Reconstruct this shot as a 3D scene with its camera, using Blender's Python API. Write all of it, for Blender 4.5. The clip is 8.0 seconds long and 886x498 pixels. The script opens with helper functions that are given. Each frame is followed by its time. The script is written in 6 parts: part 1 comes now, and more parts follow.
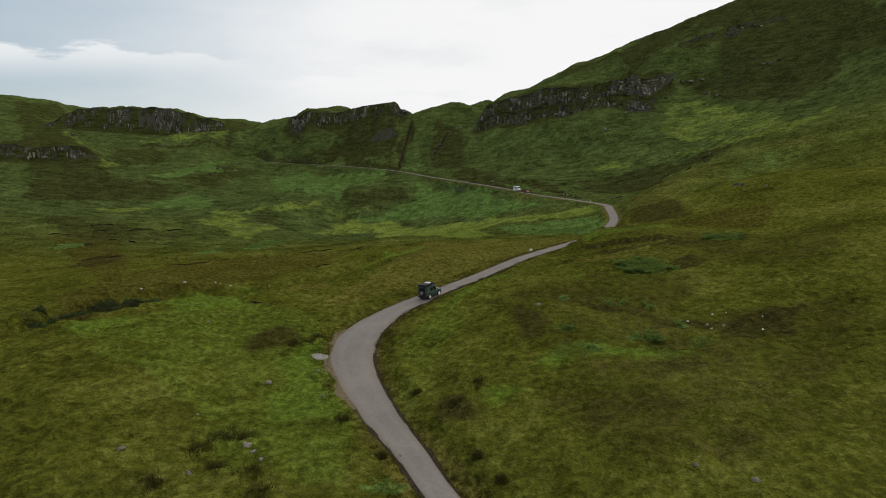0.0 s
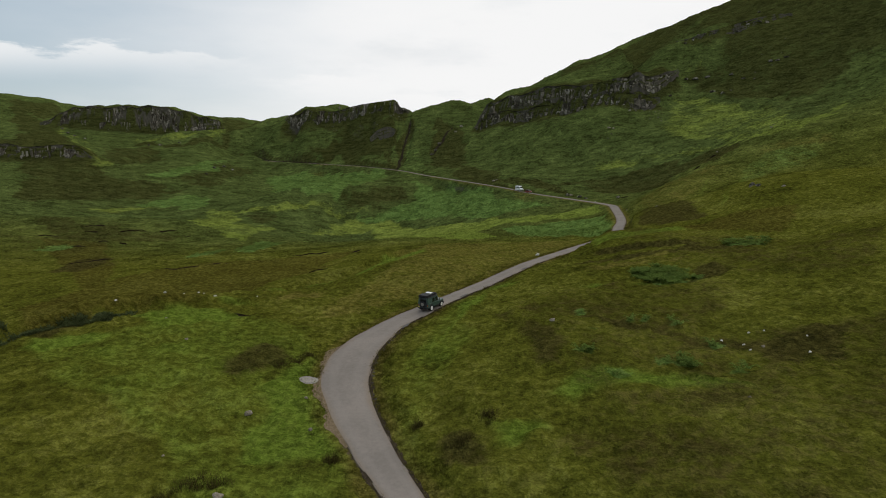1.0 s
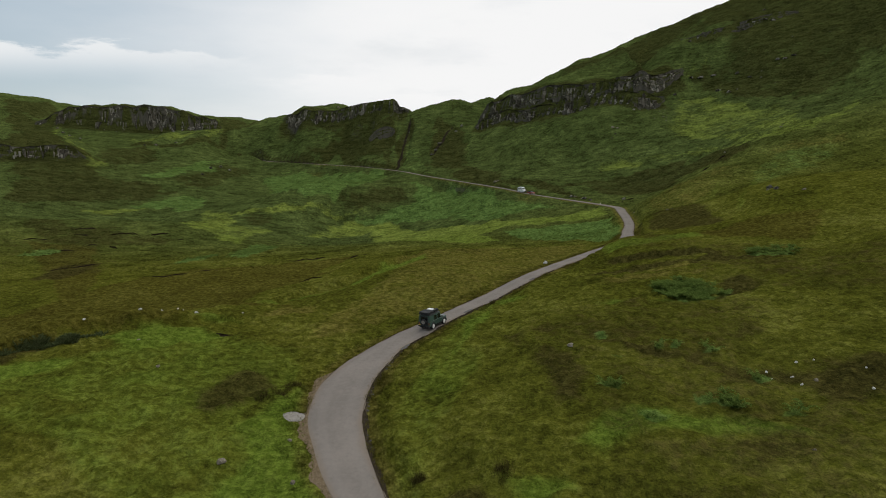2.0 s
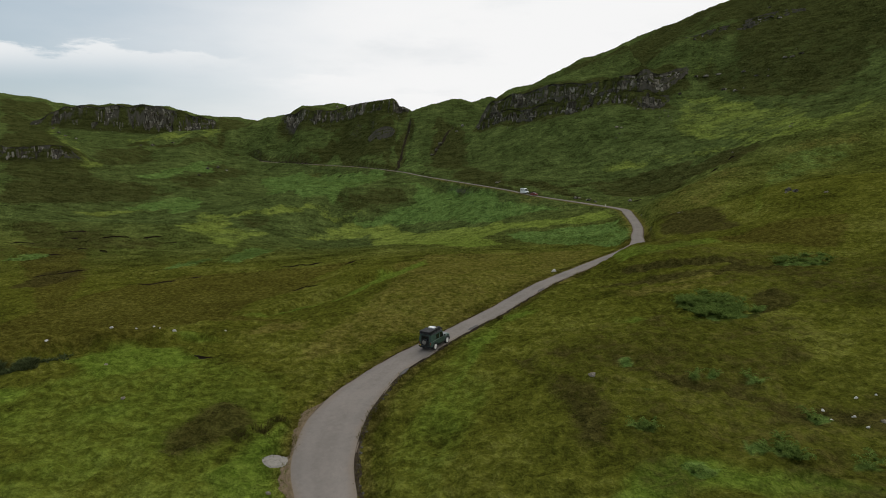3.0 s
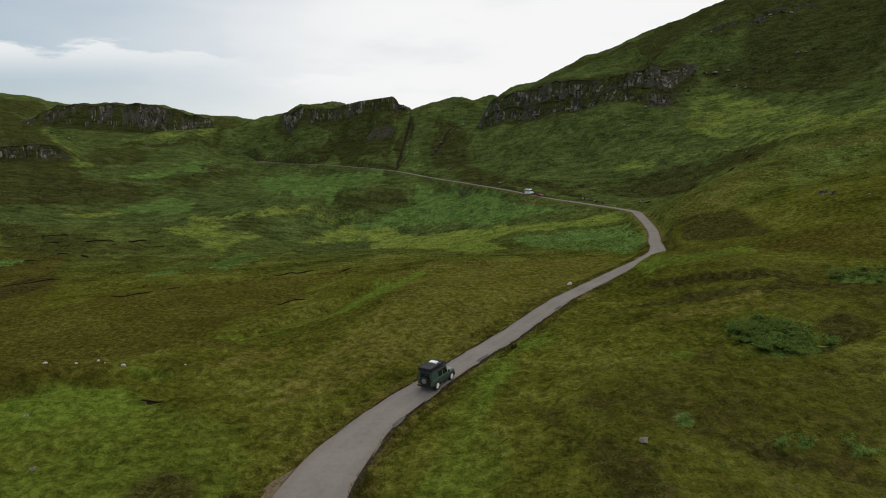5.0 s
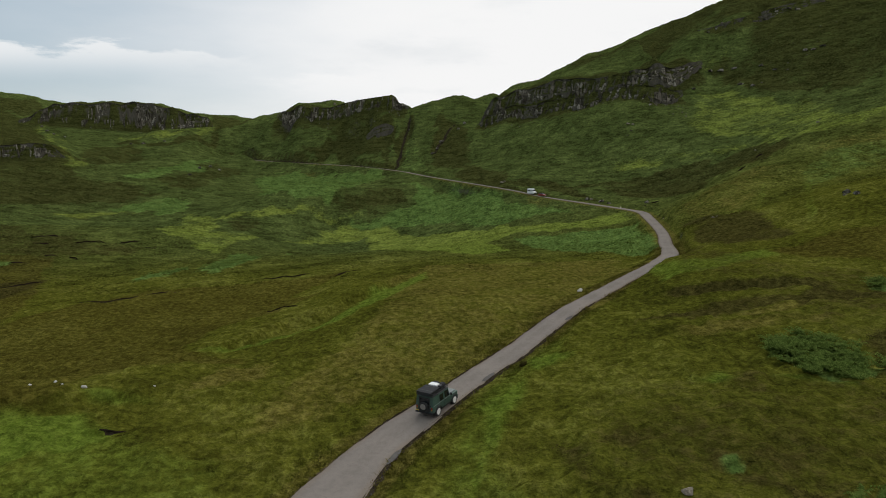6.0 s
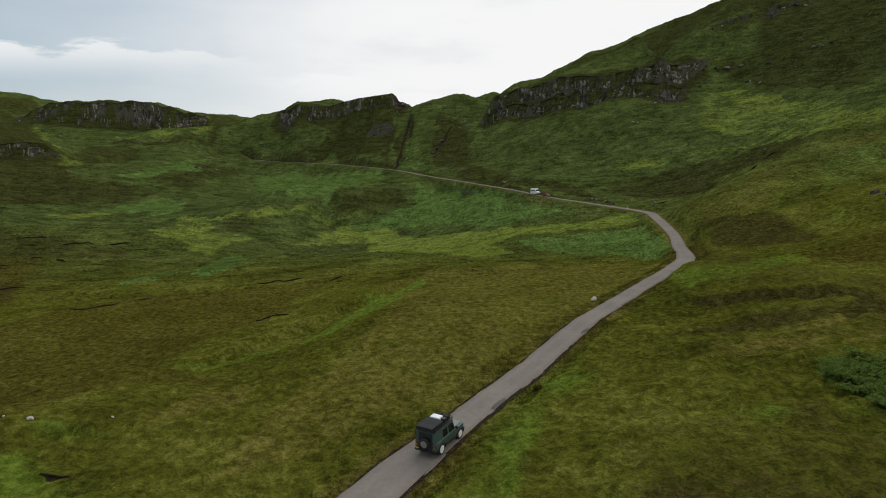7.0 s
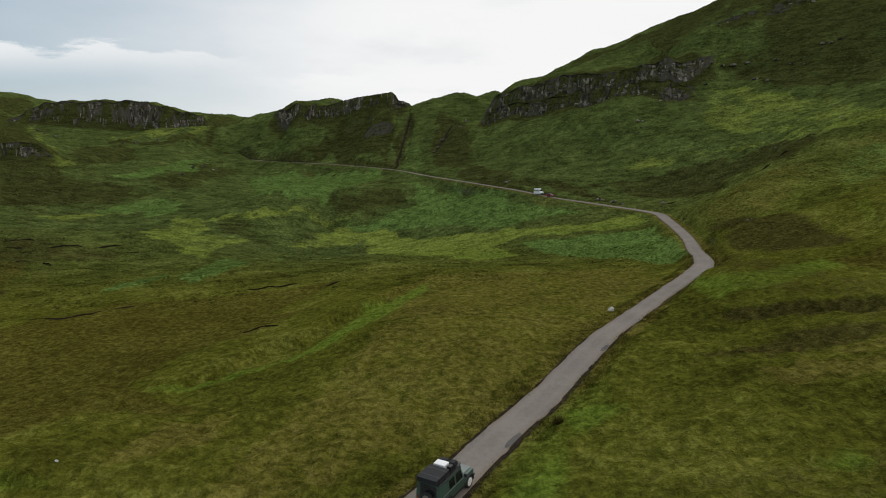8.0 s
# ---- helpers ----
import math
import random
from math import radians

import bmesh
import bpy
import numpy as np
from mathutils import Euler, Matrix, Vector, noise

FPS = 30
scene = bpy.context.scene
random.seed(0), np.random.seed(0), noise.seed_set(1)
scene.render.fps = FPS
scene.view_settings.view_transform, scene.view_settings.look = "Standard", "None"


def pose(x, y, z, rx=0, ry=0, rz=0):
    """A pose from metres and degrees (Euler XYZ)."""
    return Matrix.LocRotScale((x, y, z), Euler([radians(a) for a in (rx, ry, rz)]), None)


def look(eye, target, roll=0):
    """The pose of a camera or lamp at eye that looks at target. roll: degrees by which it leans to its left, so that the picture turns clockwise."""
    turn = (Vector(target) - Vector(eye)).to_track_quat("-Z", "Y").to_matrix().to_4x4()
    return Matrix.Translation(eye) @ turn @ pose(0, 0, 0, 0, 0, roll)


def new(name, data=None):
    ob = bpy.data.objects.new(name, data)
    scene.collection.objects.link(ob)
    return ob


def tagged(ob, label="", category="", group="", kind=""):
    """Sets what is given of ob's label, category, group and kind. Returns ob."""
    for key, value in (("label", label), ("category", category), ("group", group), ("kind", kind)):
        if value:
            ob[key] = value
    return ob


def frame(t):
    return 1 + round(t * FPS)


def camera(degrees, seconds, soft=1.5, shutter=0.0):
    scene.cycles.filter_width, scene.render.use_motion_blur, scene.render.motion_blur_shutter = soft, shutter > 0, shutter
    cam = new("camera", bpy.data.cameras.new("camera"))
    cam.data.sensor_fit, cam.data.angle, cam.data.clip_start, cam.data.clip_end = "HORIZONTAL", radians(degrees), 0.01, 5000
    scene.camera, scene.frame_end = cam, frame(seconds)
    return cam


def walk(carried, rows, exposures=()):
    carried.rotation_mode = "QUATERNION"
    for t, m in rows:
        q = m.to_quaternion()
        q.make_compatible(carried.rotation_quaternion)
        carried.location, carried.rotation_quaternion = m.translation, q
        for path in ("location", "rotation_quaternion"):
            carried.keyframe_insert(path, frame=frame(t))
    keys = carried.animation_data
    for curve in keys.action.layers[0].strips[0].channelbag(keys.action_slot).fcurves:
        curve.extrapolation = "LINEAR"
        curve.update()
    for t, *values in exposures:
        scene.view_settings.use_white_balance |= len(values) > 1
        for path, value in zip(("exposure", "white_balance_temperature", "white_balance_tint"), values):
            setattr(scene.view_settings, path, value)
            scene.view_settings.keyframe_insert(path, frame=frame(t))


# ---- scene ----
# The camera: a drone that flies level behind the car, looking slightly down.
cam = camera(74.0, 8.0, soft=1.0)
EYE, TILT, LEAN, TURN = 20.8, -8.3, 0.0, 0.0
ROWS = [
    (0.0, 0.000, 0.000, 0.000, 0.000, 0.000, 0.000),
    (0.5, -0.199, 3.625, 0.551, -0.018, -0.045, -0.000),
    (1.0, -0.424, 7.363, 1.194, -0.027, -0.108, 0.020),
    (1.5, -0.638, 11.129, 2.016, -0.045, -0.144, 0.030),
    (3.0, -1.158, 22.173, 4.256, -0.045, -0.162, 0.070),
    (3.5, -1.281, 25.344, 4.797, -0.027, -0.171, 0.110),
    (4.0, -1.357, 28.299, 5.261, -0.018, -0.171, 0.120),
    (4.5, -1.424, 31.265, 5.680, -0.009, -0.189, 0.130),
    (6.0, -1.597, 41.175, 6.665, 0.018, -0.225, 0.080),
    (6.5, -1.720, 44.794, 6.991, 0.036, -0.234, 0.070),
    (7.0, -1.873, 48.526, 7.369, 0.045, -0.234, 0.080),
    (7.5, -2.067, 52.275, 7.736, 0.045, -0.207, 0.090),
    (8.0, -2.240, 55.866, 8.139, 0.054, -0.225, 0.160),
]
walk(cam, [(t, pose(0, 0, EYE, TILT, LEAN, TURN) @ pose(x, y, z, 90 + pitch, roll, yaw)) for t, x, y, z, yaw, pitch, roll in ROWS])

# ---- world, sun and exposure: a bright overcast day ----
SUN_HEIGHT, SUN_TURN = 52.0, 8.0
world = bpy.data.worlds.new("overcast_sky")
scene.world = world
world.use_nodes = True
wn, wl = world.node_tree.nodes, world.node_tree.links
wn.clear()


def wnode(kind, **sets):
    n = wn.new(kind)
    for key, value in sets.items():
        if key == "operation":
            n.operation = value
        elif key == "noise_dimensions":
            n.noise_dimensions = value
    return n


def wmath(op, a, b=0.0, c=0.0):
    n = wnode("ShaderNodeMath", operation=op)
    for i, v in enumerate((a, b, c)):
        if hasattr(v, "links"):
            wl.new(v, n.inputs[i])
        else:
            n.inputs[i].default_value = v
    return n.outputs[0]


def wstep(x, lo, hi):
    n = wn.new("ShaderNodeMapRange")
    n.interpolation_type = "SMOOTHSTEP"
    wl.new(x, n.inputs[0])
    n.inputs[1].default_value, n.inputs[2].default_value = lo, hi
    return n.outputs[0]


def wmix(fac, a, b):
    n = wn.new("ShaderNodeMix")
    n.data_type = "RGBA"
    for i, v in ((0, fac), (6, a), (7, b)):
        if hasattr(v, "links"):
            wl.new(v, n.inputs[i])
        else:
            n.inputs[i].default_value = v
    return n.outputs[2]


def wnoise(vec, scale, detail, rough=0.55):
    n = wn.new("ShaderNodeTexNoise")
    wl.new(vec, n.inputs["Vector"])
    n.inputs["Scale"].default_value, n.inputs["Detail"].default_value, n.inputs["Roughness"].default_value = scale, detail, rough
    return n.outputs["Fac"]


coords = wn.new("ShaderNodeTexCoord")
split = wn.new("ShaderNodeSeparateXYZ")
wl.new(coords.outputs["Generated"], split.inputs[0])
dx, dy, dz = split.outputs
# the clouds lie on a flat layer: directions are laid out by their tangent, so that they crowd towards the horizon
flat = wn.new("ShaderNodeCombineXYZ")
lift = wmath("ADD", wmath("MAXIMUM", dz, 0.0), 0.12)
wl.new(wmath("DIVIDE", dx, lift), flat.inputs[0])
wl.new(wmath("DIVIDE", dy, lift), flat.inputs[1])
stretch = wn.new("ShaderNodeVectorMath")
stretch.operation = "MULTIPLY"
wl.new(coords.outputs["Generated"], stretch.inputs[0])
stretch.inputs[1].default_value = (1.0, 1.0, 4.0)
side = wmath("DIVIDE", dx, wmath("MAXIMUM", dy, 0.05))
rise = wmath("DIVIDE", dz, wmath("MAXIMUM", dy, 0.05))
soft_clouds = wnoise(stretch.outputs[0], 3.2, 5, 0.5)
wisps = wnoise(flat.outputs[0], 1.1, 7, 0.6)
nishita = wn.new("ShaderNodeTexSky")
nishita.sky_type, nishita.sun_disc = "NISHITA", False
nishita.sun_elevation, nishita.sun_rotation = radians(SUN_HEIGHT), radians(SUN_TURN)
blue = wn.new("ShaderNodeVectorMath")
blue.operation = "SCALE"
wl.new(nishita.outputs[0], blue.inputs[0])
blue.inputs["Scale"].default_value = 0.10
# blue-grey cloud base in the west, a white glow where the sun stands behind the layer
grey = wmix(0.30, (0.53, 0.62, 0.67, 1), blue.outputs[0])
glow = wstep(wmath("ADD", side, wmath("MULTIPLY", soft_clouds, 0.45)), -0.56, 0.28)
tone = wmix(glow, grey, (1.0, 1.0, 1.0, 1))
tone = wmix(wmath("MULTIPLY", wstep(wisps, 0.50, 0.72), 0.30), tone, (0.68, 0.73, 0.77, 1))
# long banks of cumulus tops, low over the hills
puffs = wnoise(stretch.outputs[0], 8.0, 7, 0.58)


def bank(base, height, soft_top, low, west, east, colour, share):
    """A bank of cloud between two sides, with a billowing top that fades towards its base."""
    top = wmath("ADD", base, wmath("MULTIPLY", puffs, height))
    body = wmath("MULTIPLY", wstep(wmath("SUBTRACT", top, rise), 0.0, soft_top), wstep(rise, low, base + height * 0.5))
    ends = wmath("ADD", side, wmath("MULTIPLY", wmath("SUBTRACT", puffs, 0.5), 0.3))
    body = wmath("MULTIPLY", body, wmath("MULTIPLY", wstep(ends, west - 0.12, west + 0.06), wmath("SUBTRACT", 1.0, wstep(ends, east - 0.05, east + 0.05))))
    return wmix(wmath("MULTIPLY", body, share), tone, colour)


tone = bank(0.128, 0.128, 0.014, 0.128, -1.30, -0.36, (0.90, 0.925, 0.94, 1), 0.95)
tone = bank(0.105, 0.080, 0.014, 0.060, -0.22, -0.08, (1.0, 1.0, 1.0, 1), 0.8)
tone = bank(0.170, 0.070, 0.030, 0.140, -0.08, 0.05, (0.74, 0.78, 0.81, 1), 0.5)
back = wn.new("ShaderNodeBackground")
wl.new(tone, back.inputs[0])
back.inputs["Strength"].default_value = 0.92
wout = wn.new("ShaderNodeOutputWorld")
wl.new(back.outputs[0], wout.inputs[0])

sun_data = bpy.data.lights.new("sun", "SUN")
sun_data.energy, sun_data.angle, sun_data.color = 0.6, radians(25), (1.0, 0.97, 0.92)
sun = new("sun", sun_data)
sun.matrix_world = look((60 * math.sin(radians(SUN_TURN)), 60 * math.cos(radians(SUN_TURN)), 80), (0, 0, 0))
scene.view_settings.exposure = 0.0

# ---- materials ----
def material(name, colour=(0.5, 0.5, 0.5), rough=0.6, metal=0.0, vary=0.15, size=1.0, bump=0.0):
    """A plain surface with two scales of variation in colour and an optional relief."""
    m = bpy.data.materials.new(name)
    m.use_nodes = True
    n, l = m.node_tree.nodes, m.node_tree.links
    b = n["Principled BSDF"]
    b.inputs["Roughness"].default_value, b.inputs["Metallic"].default_value = rough, metal
    co = n.new("ShaderNodeTexCoord")
    big, small = n.new("ShaderNodeTexNoise"), n.new("ShaderNodeTexNoise")
    for t, s in ((big, 1.0 / size), (small, 9.0 / size)):
        l.new(co.outputs["Object"], t.inputs["Vector"])
        t.inputs["Scale"].default_value, t.inputs["Detail"].default_value = s, 4
    add = n.new("ShaderNodeMath")
    l.new(big.outputs["Fac"], add.inputs[0])
    l.new(small.outputs["Fac"], add.inputs[1])
    mix = n.new("ShaderNodeMix")
    mix.data_type = "RGBA"
    rng = n.new("ShaderNodeMapRange")
    l.new(add.outputs[0], rng.inputs[0])
    rng.inputs[1].default_value, rng.inputs[2].default_value = 0.7, 1.3
    l.new(rng.outputs[0], mix.inputs[0])
    mix.inputs[6].default_value = (*[c * (1 - vary) for c in colour], 1)
    mix.inputs[7].default_value = (*[min(1, c * (1 + vary)) for c in colour], 1)
    l.new(mix.outputs[2], b.inputs["Base Color"])
    if bump:
        bp = n.new("ShaderNodeBump")
        bp.inputs["Strength"].default_value, bp.inputs["Distance"].default_value = 0.6, bump
        l.new(small.outputs["Fac"], bp.inputs["Height"])
        l.new(bp.outputs[0], b.inputs["Normal"])
    return m


class Shade:
    """Short hands for wiring a node material."""

    def __init__(self, name, rough=0.9):
        self.m = bpy.data.materials.new(name)
        self.m.use_nodes = True
        self.n, self.l = self.m.node_tree.nodes, self.m.node_tree.links
        self.b = self.n["Principled BSDF"]
        self.b.inputs["Roughness"].default_value = rough
        self.b.inputs["Specular IOR Level"].default_value = 0.0
        self.where = self.n.new("ShaderNodeNewGeometry")

    def put(self, value, socket):
        if hasattr(value, "links"):
            self.l.new(value, socket)
        else:
            socket.default_value = value

    def noise(self, size, detail=4, rough=0.55, scale=(1, 1, 1)):
        v = self.n.new("ShaderNodeVectorMath")
        v.operation = "MULTIPLY"
        self.l.new(self.where.outputs["Position"], v.inputs[0])
        v.inputs[1].default_value = scale
        t = self.n.new("ShaderNodeTexNoise")
        self.l.new(v.outputs[0], t.inputs["Vector"])
        t.inputs["Scale"].default_value, t.inputs["Detail"].default_value, t.inputs["Roughness"].default_value = 1.0 / size, detail, rough
        return t.outputs["Fac"]

    def math(self, op, a, b=0.0, c=0.0):
        k = self.n.new("ShaderNodeMath")
        k.operation = op
        for i, v in enumerate((a, b, c)):
            self.put(v, k.inputs[i])
        return k.outputs[0]

    def step(self, x, lo, hi):
        k = self.n.new("ShaderNodeMapRange")
        k.interpolation_type = "SMOOTHSTEP"
        self.put(x, k.inputs[0])
        k.inputs[1].default_value, k.inputs[2].default_value = lo, hi
        return k.outputs[0]

    def mix(self, fac, a, b):
        k = self.n.new("ShaderNodeMix")
        k.data_type = "RGBA"
        for i, v in ((0, fac), (6, a), (7, b)):
            self.put((*v, 1) if isinstance(v, tuple) else v, k.inputs[i])
        return k.outputs[2]

    def attribute(self, name):
        k = self.n.new("ShaderNodeAttribute")
        k.attribute_name = name
        return k

    def parts(self, colour):
        k = self.n.new("ShaderNodeSeparateColor")
        self.l.new(colour, k.inputs[0])
        return k.outputs

    def bump(self, height, distance, strength=0.7):
        k = self.n.new("ShaderNodeBump")
        k.inputs["Strength"].default_value, k.inputs["Distance"].default_value = strength, distance
        self.put(height, k.inputs["Height"])
        self.l.new(k.outputs[0], self.b.inputs["Normal"])

    def colour(self, c):
        self.put(c, self.b.inputs["Base Color"])

    def leaf(self, c, share=0.45):
        """Thin leaves: part of the light passes through them, and they catch the light of the whole sky."""
        self.colour(c)
        soft = self.n.new("ShaderNodeVectorMath")
        soft.operation = "MULTIPLY_ADD"
        self.l.new(self.where.outputs["Normal"], soft.inputs[0])
        soft.inputs[1].default_value, soft.inputs[2].default_value = (0.4, 0.4, 0.4), (0.0, 0.0, 0.8)
        self.l.new(soft.outputs[0], self.b.inputs["Normal"])
        back = self.n.new("ShaderNodeBsdfTranslucent")
        self.put(c, back.inputs["Color"])
        both = self.n.new("ShaderNodeMixShader")
        both.inputs[0].default_value = share
        self.l.new(self.b.outputs[0], both.inputs[1])
        self.l.new(back.outputs[0], both.inputs[2])
        self.l.new(both.outputs[0], self.n["Material Output"].inputs["Surface"])


DARK_GRASS, GRASS, PALE_GRASS = (0.040, 0.042, 0.007), (0.087, 0.091, 0.012), (0.160, 0.160, 0.030)


def moor_colour(s):
    """The colour of the moor's plants, by what grows at the place, with clump shadows and haze painted in."""
    a, b, c, d = s.noise(16, 3), s.noise(3.4, 6, 0.65, (1, 1, 1.8)), s.noise(0.75, 3), s.noise(0.2, 2)
    blend = s.math("ADD", s.math("ADD", s.math("MULTIPLY", a, 0.30), s.math("MULTIPLY", b, 0.22)), s.math("ADD", s.math("MULTIPLY", c, 0.29), s.math("MULTIPLY", d, 0.19)))
    # far upland plants turn bluer and less yellow: haze put into their colour
    upland_haze = s.attribute("upland_haze").outputs["Fac"]
    col = s.mix(s.step(blend, 0.38, 0.51), s.mix(upland_haze, DARK_GRASS, (0.039, 0.050, 0.014)), s.mix(upland_haze, GRASS, (0.076, 0.100, 0.026)))
    col = s.mix(s.step(blend, 0.49, 0.61), col, s.mix(upland_haze, PALE_GRASS, (0.114, 0.145, 0.040)))
    # dark sprigs of heather among the grass
    sprigs = s.noise(6.0, 7, 0.78, (1, 1, 1.8))
    col = s.mix(s.math("MULTIPLY", s.step(sprigs, 0.53, 0.62), s.math("MULTIPLY_ADD", upland_haze, 0.15, 0.30)), col, s.mix(upland_haze, (0.036, 0.034, 0.007), (0.028, 0.031, 0.009)))
    cover = s.attribute("cover")
    heather, bright, bracken = s.parts(cover.outputs["Color"])[0:3]
    dry = cover.outputs["Alpha"]
    mottle = s.math("ADD", s.math("MULTIPLY", s.math("ADD", b, s.noise(11.0, 6, 0.68, (1, 1, 1.6))), 0.38), s.math("MULTIPLY", c, 0.24))

    def grown(amount, lean):
        return s.step(s.math("ADD", amount, s.math("MULTIPLY", s.math("SUBTRACT", mottle, 0.5), lean)), 0.25, 0.75)

    tone = s.step(s.math("ADD", s.math("MULTIPLY", c, 0.6), s.math("MULTIPLY", d, 0.4)), 0.38, 0.62)
    brown = s.attribute("brown").outputs["Fac"]
    col = s.mix(s.math("MULTIPLY", grown(brown, 2.4), 0.54), col, s.mix(tone, (0.044, 0.033, 0.007), (0.098, 0.076, 0.017)))
    col = s.mix(s.math("MULTIPLY", grown(dry, 2.2), 0.68), col, s.mix(tone, (0.090, 0.077, 0.014), (0.172, 0.144, 0.036)))
    col = s.mix(s.math("MULTIPLY", grown(bright, s.math("MULTIPLY_ADD", upland_haze, 0.7, 1.3)), 0.80), col, s.mix(upland_haze, s.mix(tone, (0.082, 0.126, 0.014), (0.140, 0.196, 0.027)), s.mix(tone, (0.150, 0.190, 0.029), (0.222, 0.264, 0.052))))
    col = s.mix(s.math("MULTIPLY", grown(heather, 2.6), 0.82), col, s.mix(s.math("MAXIMUM", s.attribute("high").outputs["Fac"], s.math("MULTIPLY", upland_haze, 0.9)), s.mix(tone, (0.029, 0.025, 0.008), (0.068, 0.056, 0.016)), s.mix(tone, (0.029, 0.031, 0.009), (0.066, 0.067, 0.019))))
    col = s.mix(s.math("MULTIPLY", grown(bracken, 1.8), 0.85), col, s.mix(tone, (0.080, 0.142, 0.031), (0.150, 0.226, 0.055)))
    # specks, painted as shadows in clumps, and terraces darken every kind of cover
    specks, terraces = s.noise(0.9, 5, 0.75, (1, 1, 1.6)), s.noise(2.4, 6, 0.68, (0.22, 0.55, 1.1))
    clump_shade = s.math("SUBTRACT", s.math("MULTIPLY_ADD", upland_haze, 0.22, 1.31), s.math("ADD", s.math("MULTIPLY", s.step(specks, 0.39, 0.61), s.math("MULTIPLY_ADD", upland_haze, 0.20, 0.51)), s.math("MULTIPLY", s.step(terraces, 0.42, 0.60), s.math("MULTIPLY_ADD", upland_haze, 0.36, 0.10))))
    # the plant colour is scaled by this painted tone
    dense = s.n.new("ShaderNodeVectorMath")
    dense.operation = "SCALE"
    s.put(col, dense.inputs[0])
    s.put(clump_shade, dense.inputs["Scale"])
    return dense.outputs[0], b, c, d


def moor_material(name, ground):
    s = Shade(name, 0.92)
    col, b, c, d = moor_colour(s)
    if ground:
        bare = s.step(s.math("ADD", s.attribute("bare").outputs["Fac"], s.math("MULTIPLY", s.math("SUBTRACT", c, 0.5), 0.8)), 0.35, 0.75)
        soil = s.mix(s.attribute("upland_haze").outputs["Fac"], s.mix(b, (0.040, 0.030, 0.020), (0.150, 0.112, 0.076)), s.mix(b, (0.016, 0.012, 0.008), (0.050, 0.038, 0.026)))
        col = s.mix(bare, col, soil)
        up = s.n.new("ShaderNodeSeparateXYZ")
        s.l.new(s.where.outputs["Normal"], up.inputs[0])
        steep = s.math("SUBTRACT", 1.0, s.step(s.math("ADD", up.outputs[2], s.math("MULTIPLY", s.math("SUBTRACT", b, 0.5), 0.4)), 0.34, 0.54))
        col = s.mix(steep, col, s.mix(s.noise(1.6, 5, 0.6, (1, 1, 0.35)), (0.030, 0.027, 0.020), (0.150, 0.138, 0.112)))
        s.bump(s.math("ADD", s.math("MULTIPLY", b, 1.2), s.math("ADD", s.math("MULTIPLY", c, 0.55), s.math("MULTIPLY", d, 0.2))), 0.9, 0.9)
    else:
        blade = s.n.new("ShaderNodeNewGeometry").outputs["Random Per Island"]
        col = s.mix(s.math("MULTIPLY", blade, 0.30), col, s.mix(s.step(blade, 0.60, 0.85), DARK_GRASS, (0.16, 0.15, 0.04)))
        s.leaf(col)
        return s.m
    s.colour(col)
    return s.m


MOOR = moor_material("moor_vegetation", True)
TUFT = moor_material("tussock_grass", False)


def leafy(name, dark, light, size=0.5):
    s = Shade(name, 0.75)
    blade = s.n.new("ShaderNodeNewGeometry").outputs["Random Per Island"]
    f = s.math("ADD", s.math("MULTIPLY", blade, 0.6), s.math("MULTIPLY", s.noise(size, 3), 0.6))
    s.leaf(s.mix(s.step(f, 0.25, 0.95), dark, light))
    return s.m


BRACKEN_LEAF = leafy("bracken_fronds", (0.070, 0.114, 0.022), (0.172, 0.236, 0.054))
HEATHER_LEAF = leafy("heather_sprigs", (0.030, 0.028, 0.009), (0.088, 0.074, 0.024))
BUSH_LEAF = leafy("bush_leaves", (0.040, 0.054, 0.018), (0.125, 0.150, 0.060))
DARK_HEATHER = leafy("dark_heather", (0.022, 0.026, 0.007), (0.075, 0.076, 0.022))
RUSH_LEAF = leafy("rush_stems", (0.032, 0.032, 0.008), (0.110, 0.090, 0.028))


def asphalt(name, light, dark, sand):
    s = Shade(name, 0.82)
    stains, grain, fine = s.noise(5.0, 3, 0.5), s.noise(0.4, 4), s.noise(0.05, 2)
    col = s.mix(s.step(s.math("ADD", s.math("MULTIPLY", stains, 0.6), s.math("MULTIPLY", grain, 0.4)), 0.35, 0.65), dark, light)
    across = s.math("ABSOLUTE", s.attribute("across").outputs["Fac"])
    edge = s.step(s.math("ADD", across, s.math("MULTIPLY", s.math("SUBTRACT", stains, 0.5), 0.7)), 0.66, 1.0)
    col = s.mix(s.math("MULTIPLY", edge, 0.8), col, sand)
    worn = s.math("MULTIPLY", s.step(s.math("ABSOLUTE", s.math("SUBTRACT", across, 0.48)), 0.26, 0.05), 0.35)
    col = s.mix(worn, col, s.mix(grain, light, (0.265, 0.238, 0.210)))
    col = s.mix(s.math("MULTIPLY", s.step(fine, 0.55, 0.7), 0.35), col, (0.06, 0.058, 0.055))
    s.colour(col)
    s.bump(s.math("ADD", grain, fine), 0.01, 0.5)
    return s.m


ASPHALT = asphalt("worn_asphalt", (0.262, 0.228, 0.198), (0.205, 0.180, 0.157), (0.23, 0.185, 0.143))
NEW_ASPHALT = asphalt("dark_asphalt_repair", (0.150, 0.138, 0.126), (0.105, 0.098, 0.090), (0.15, 0.125, 0.10))


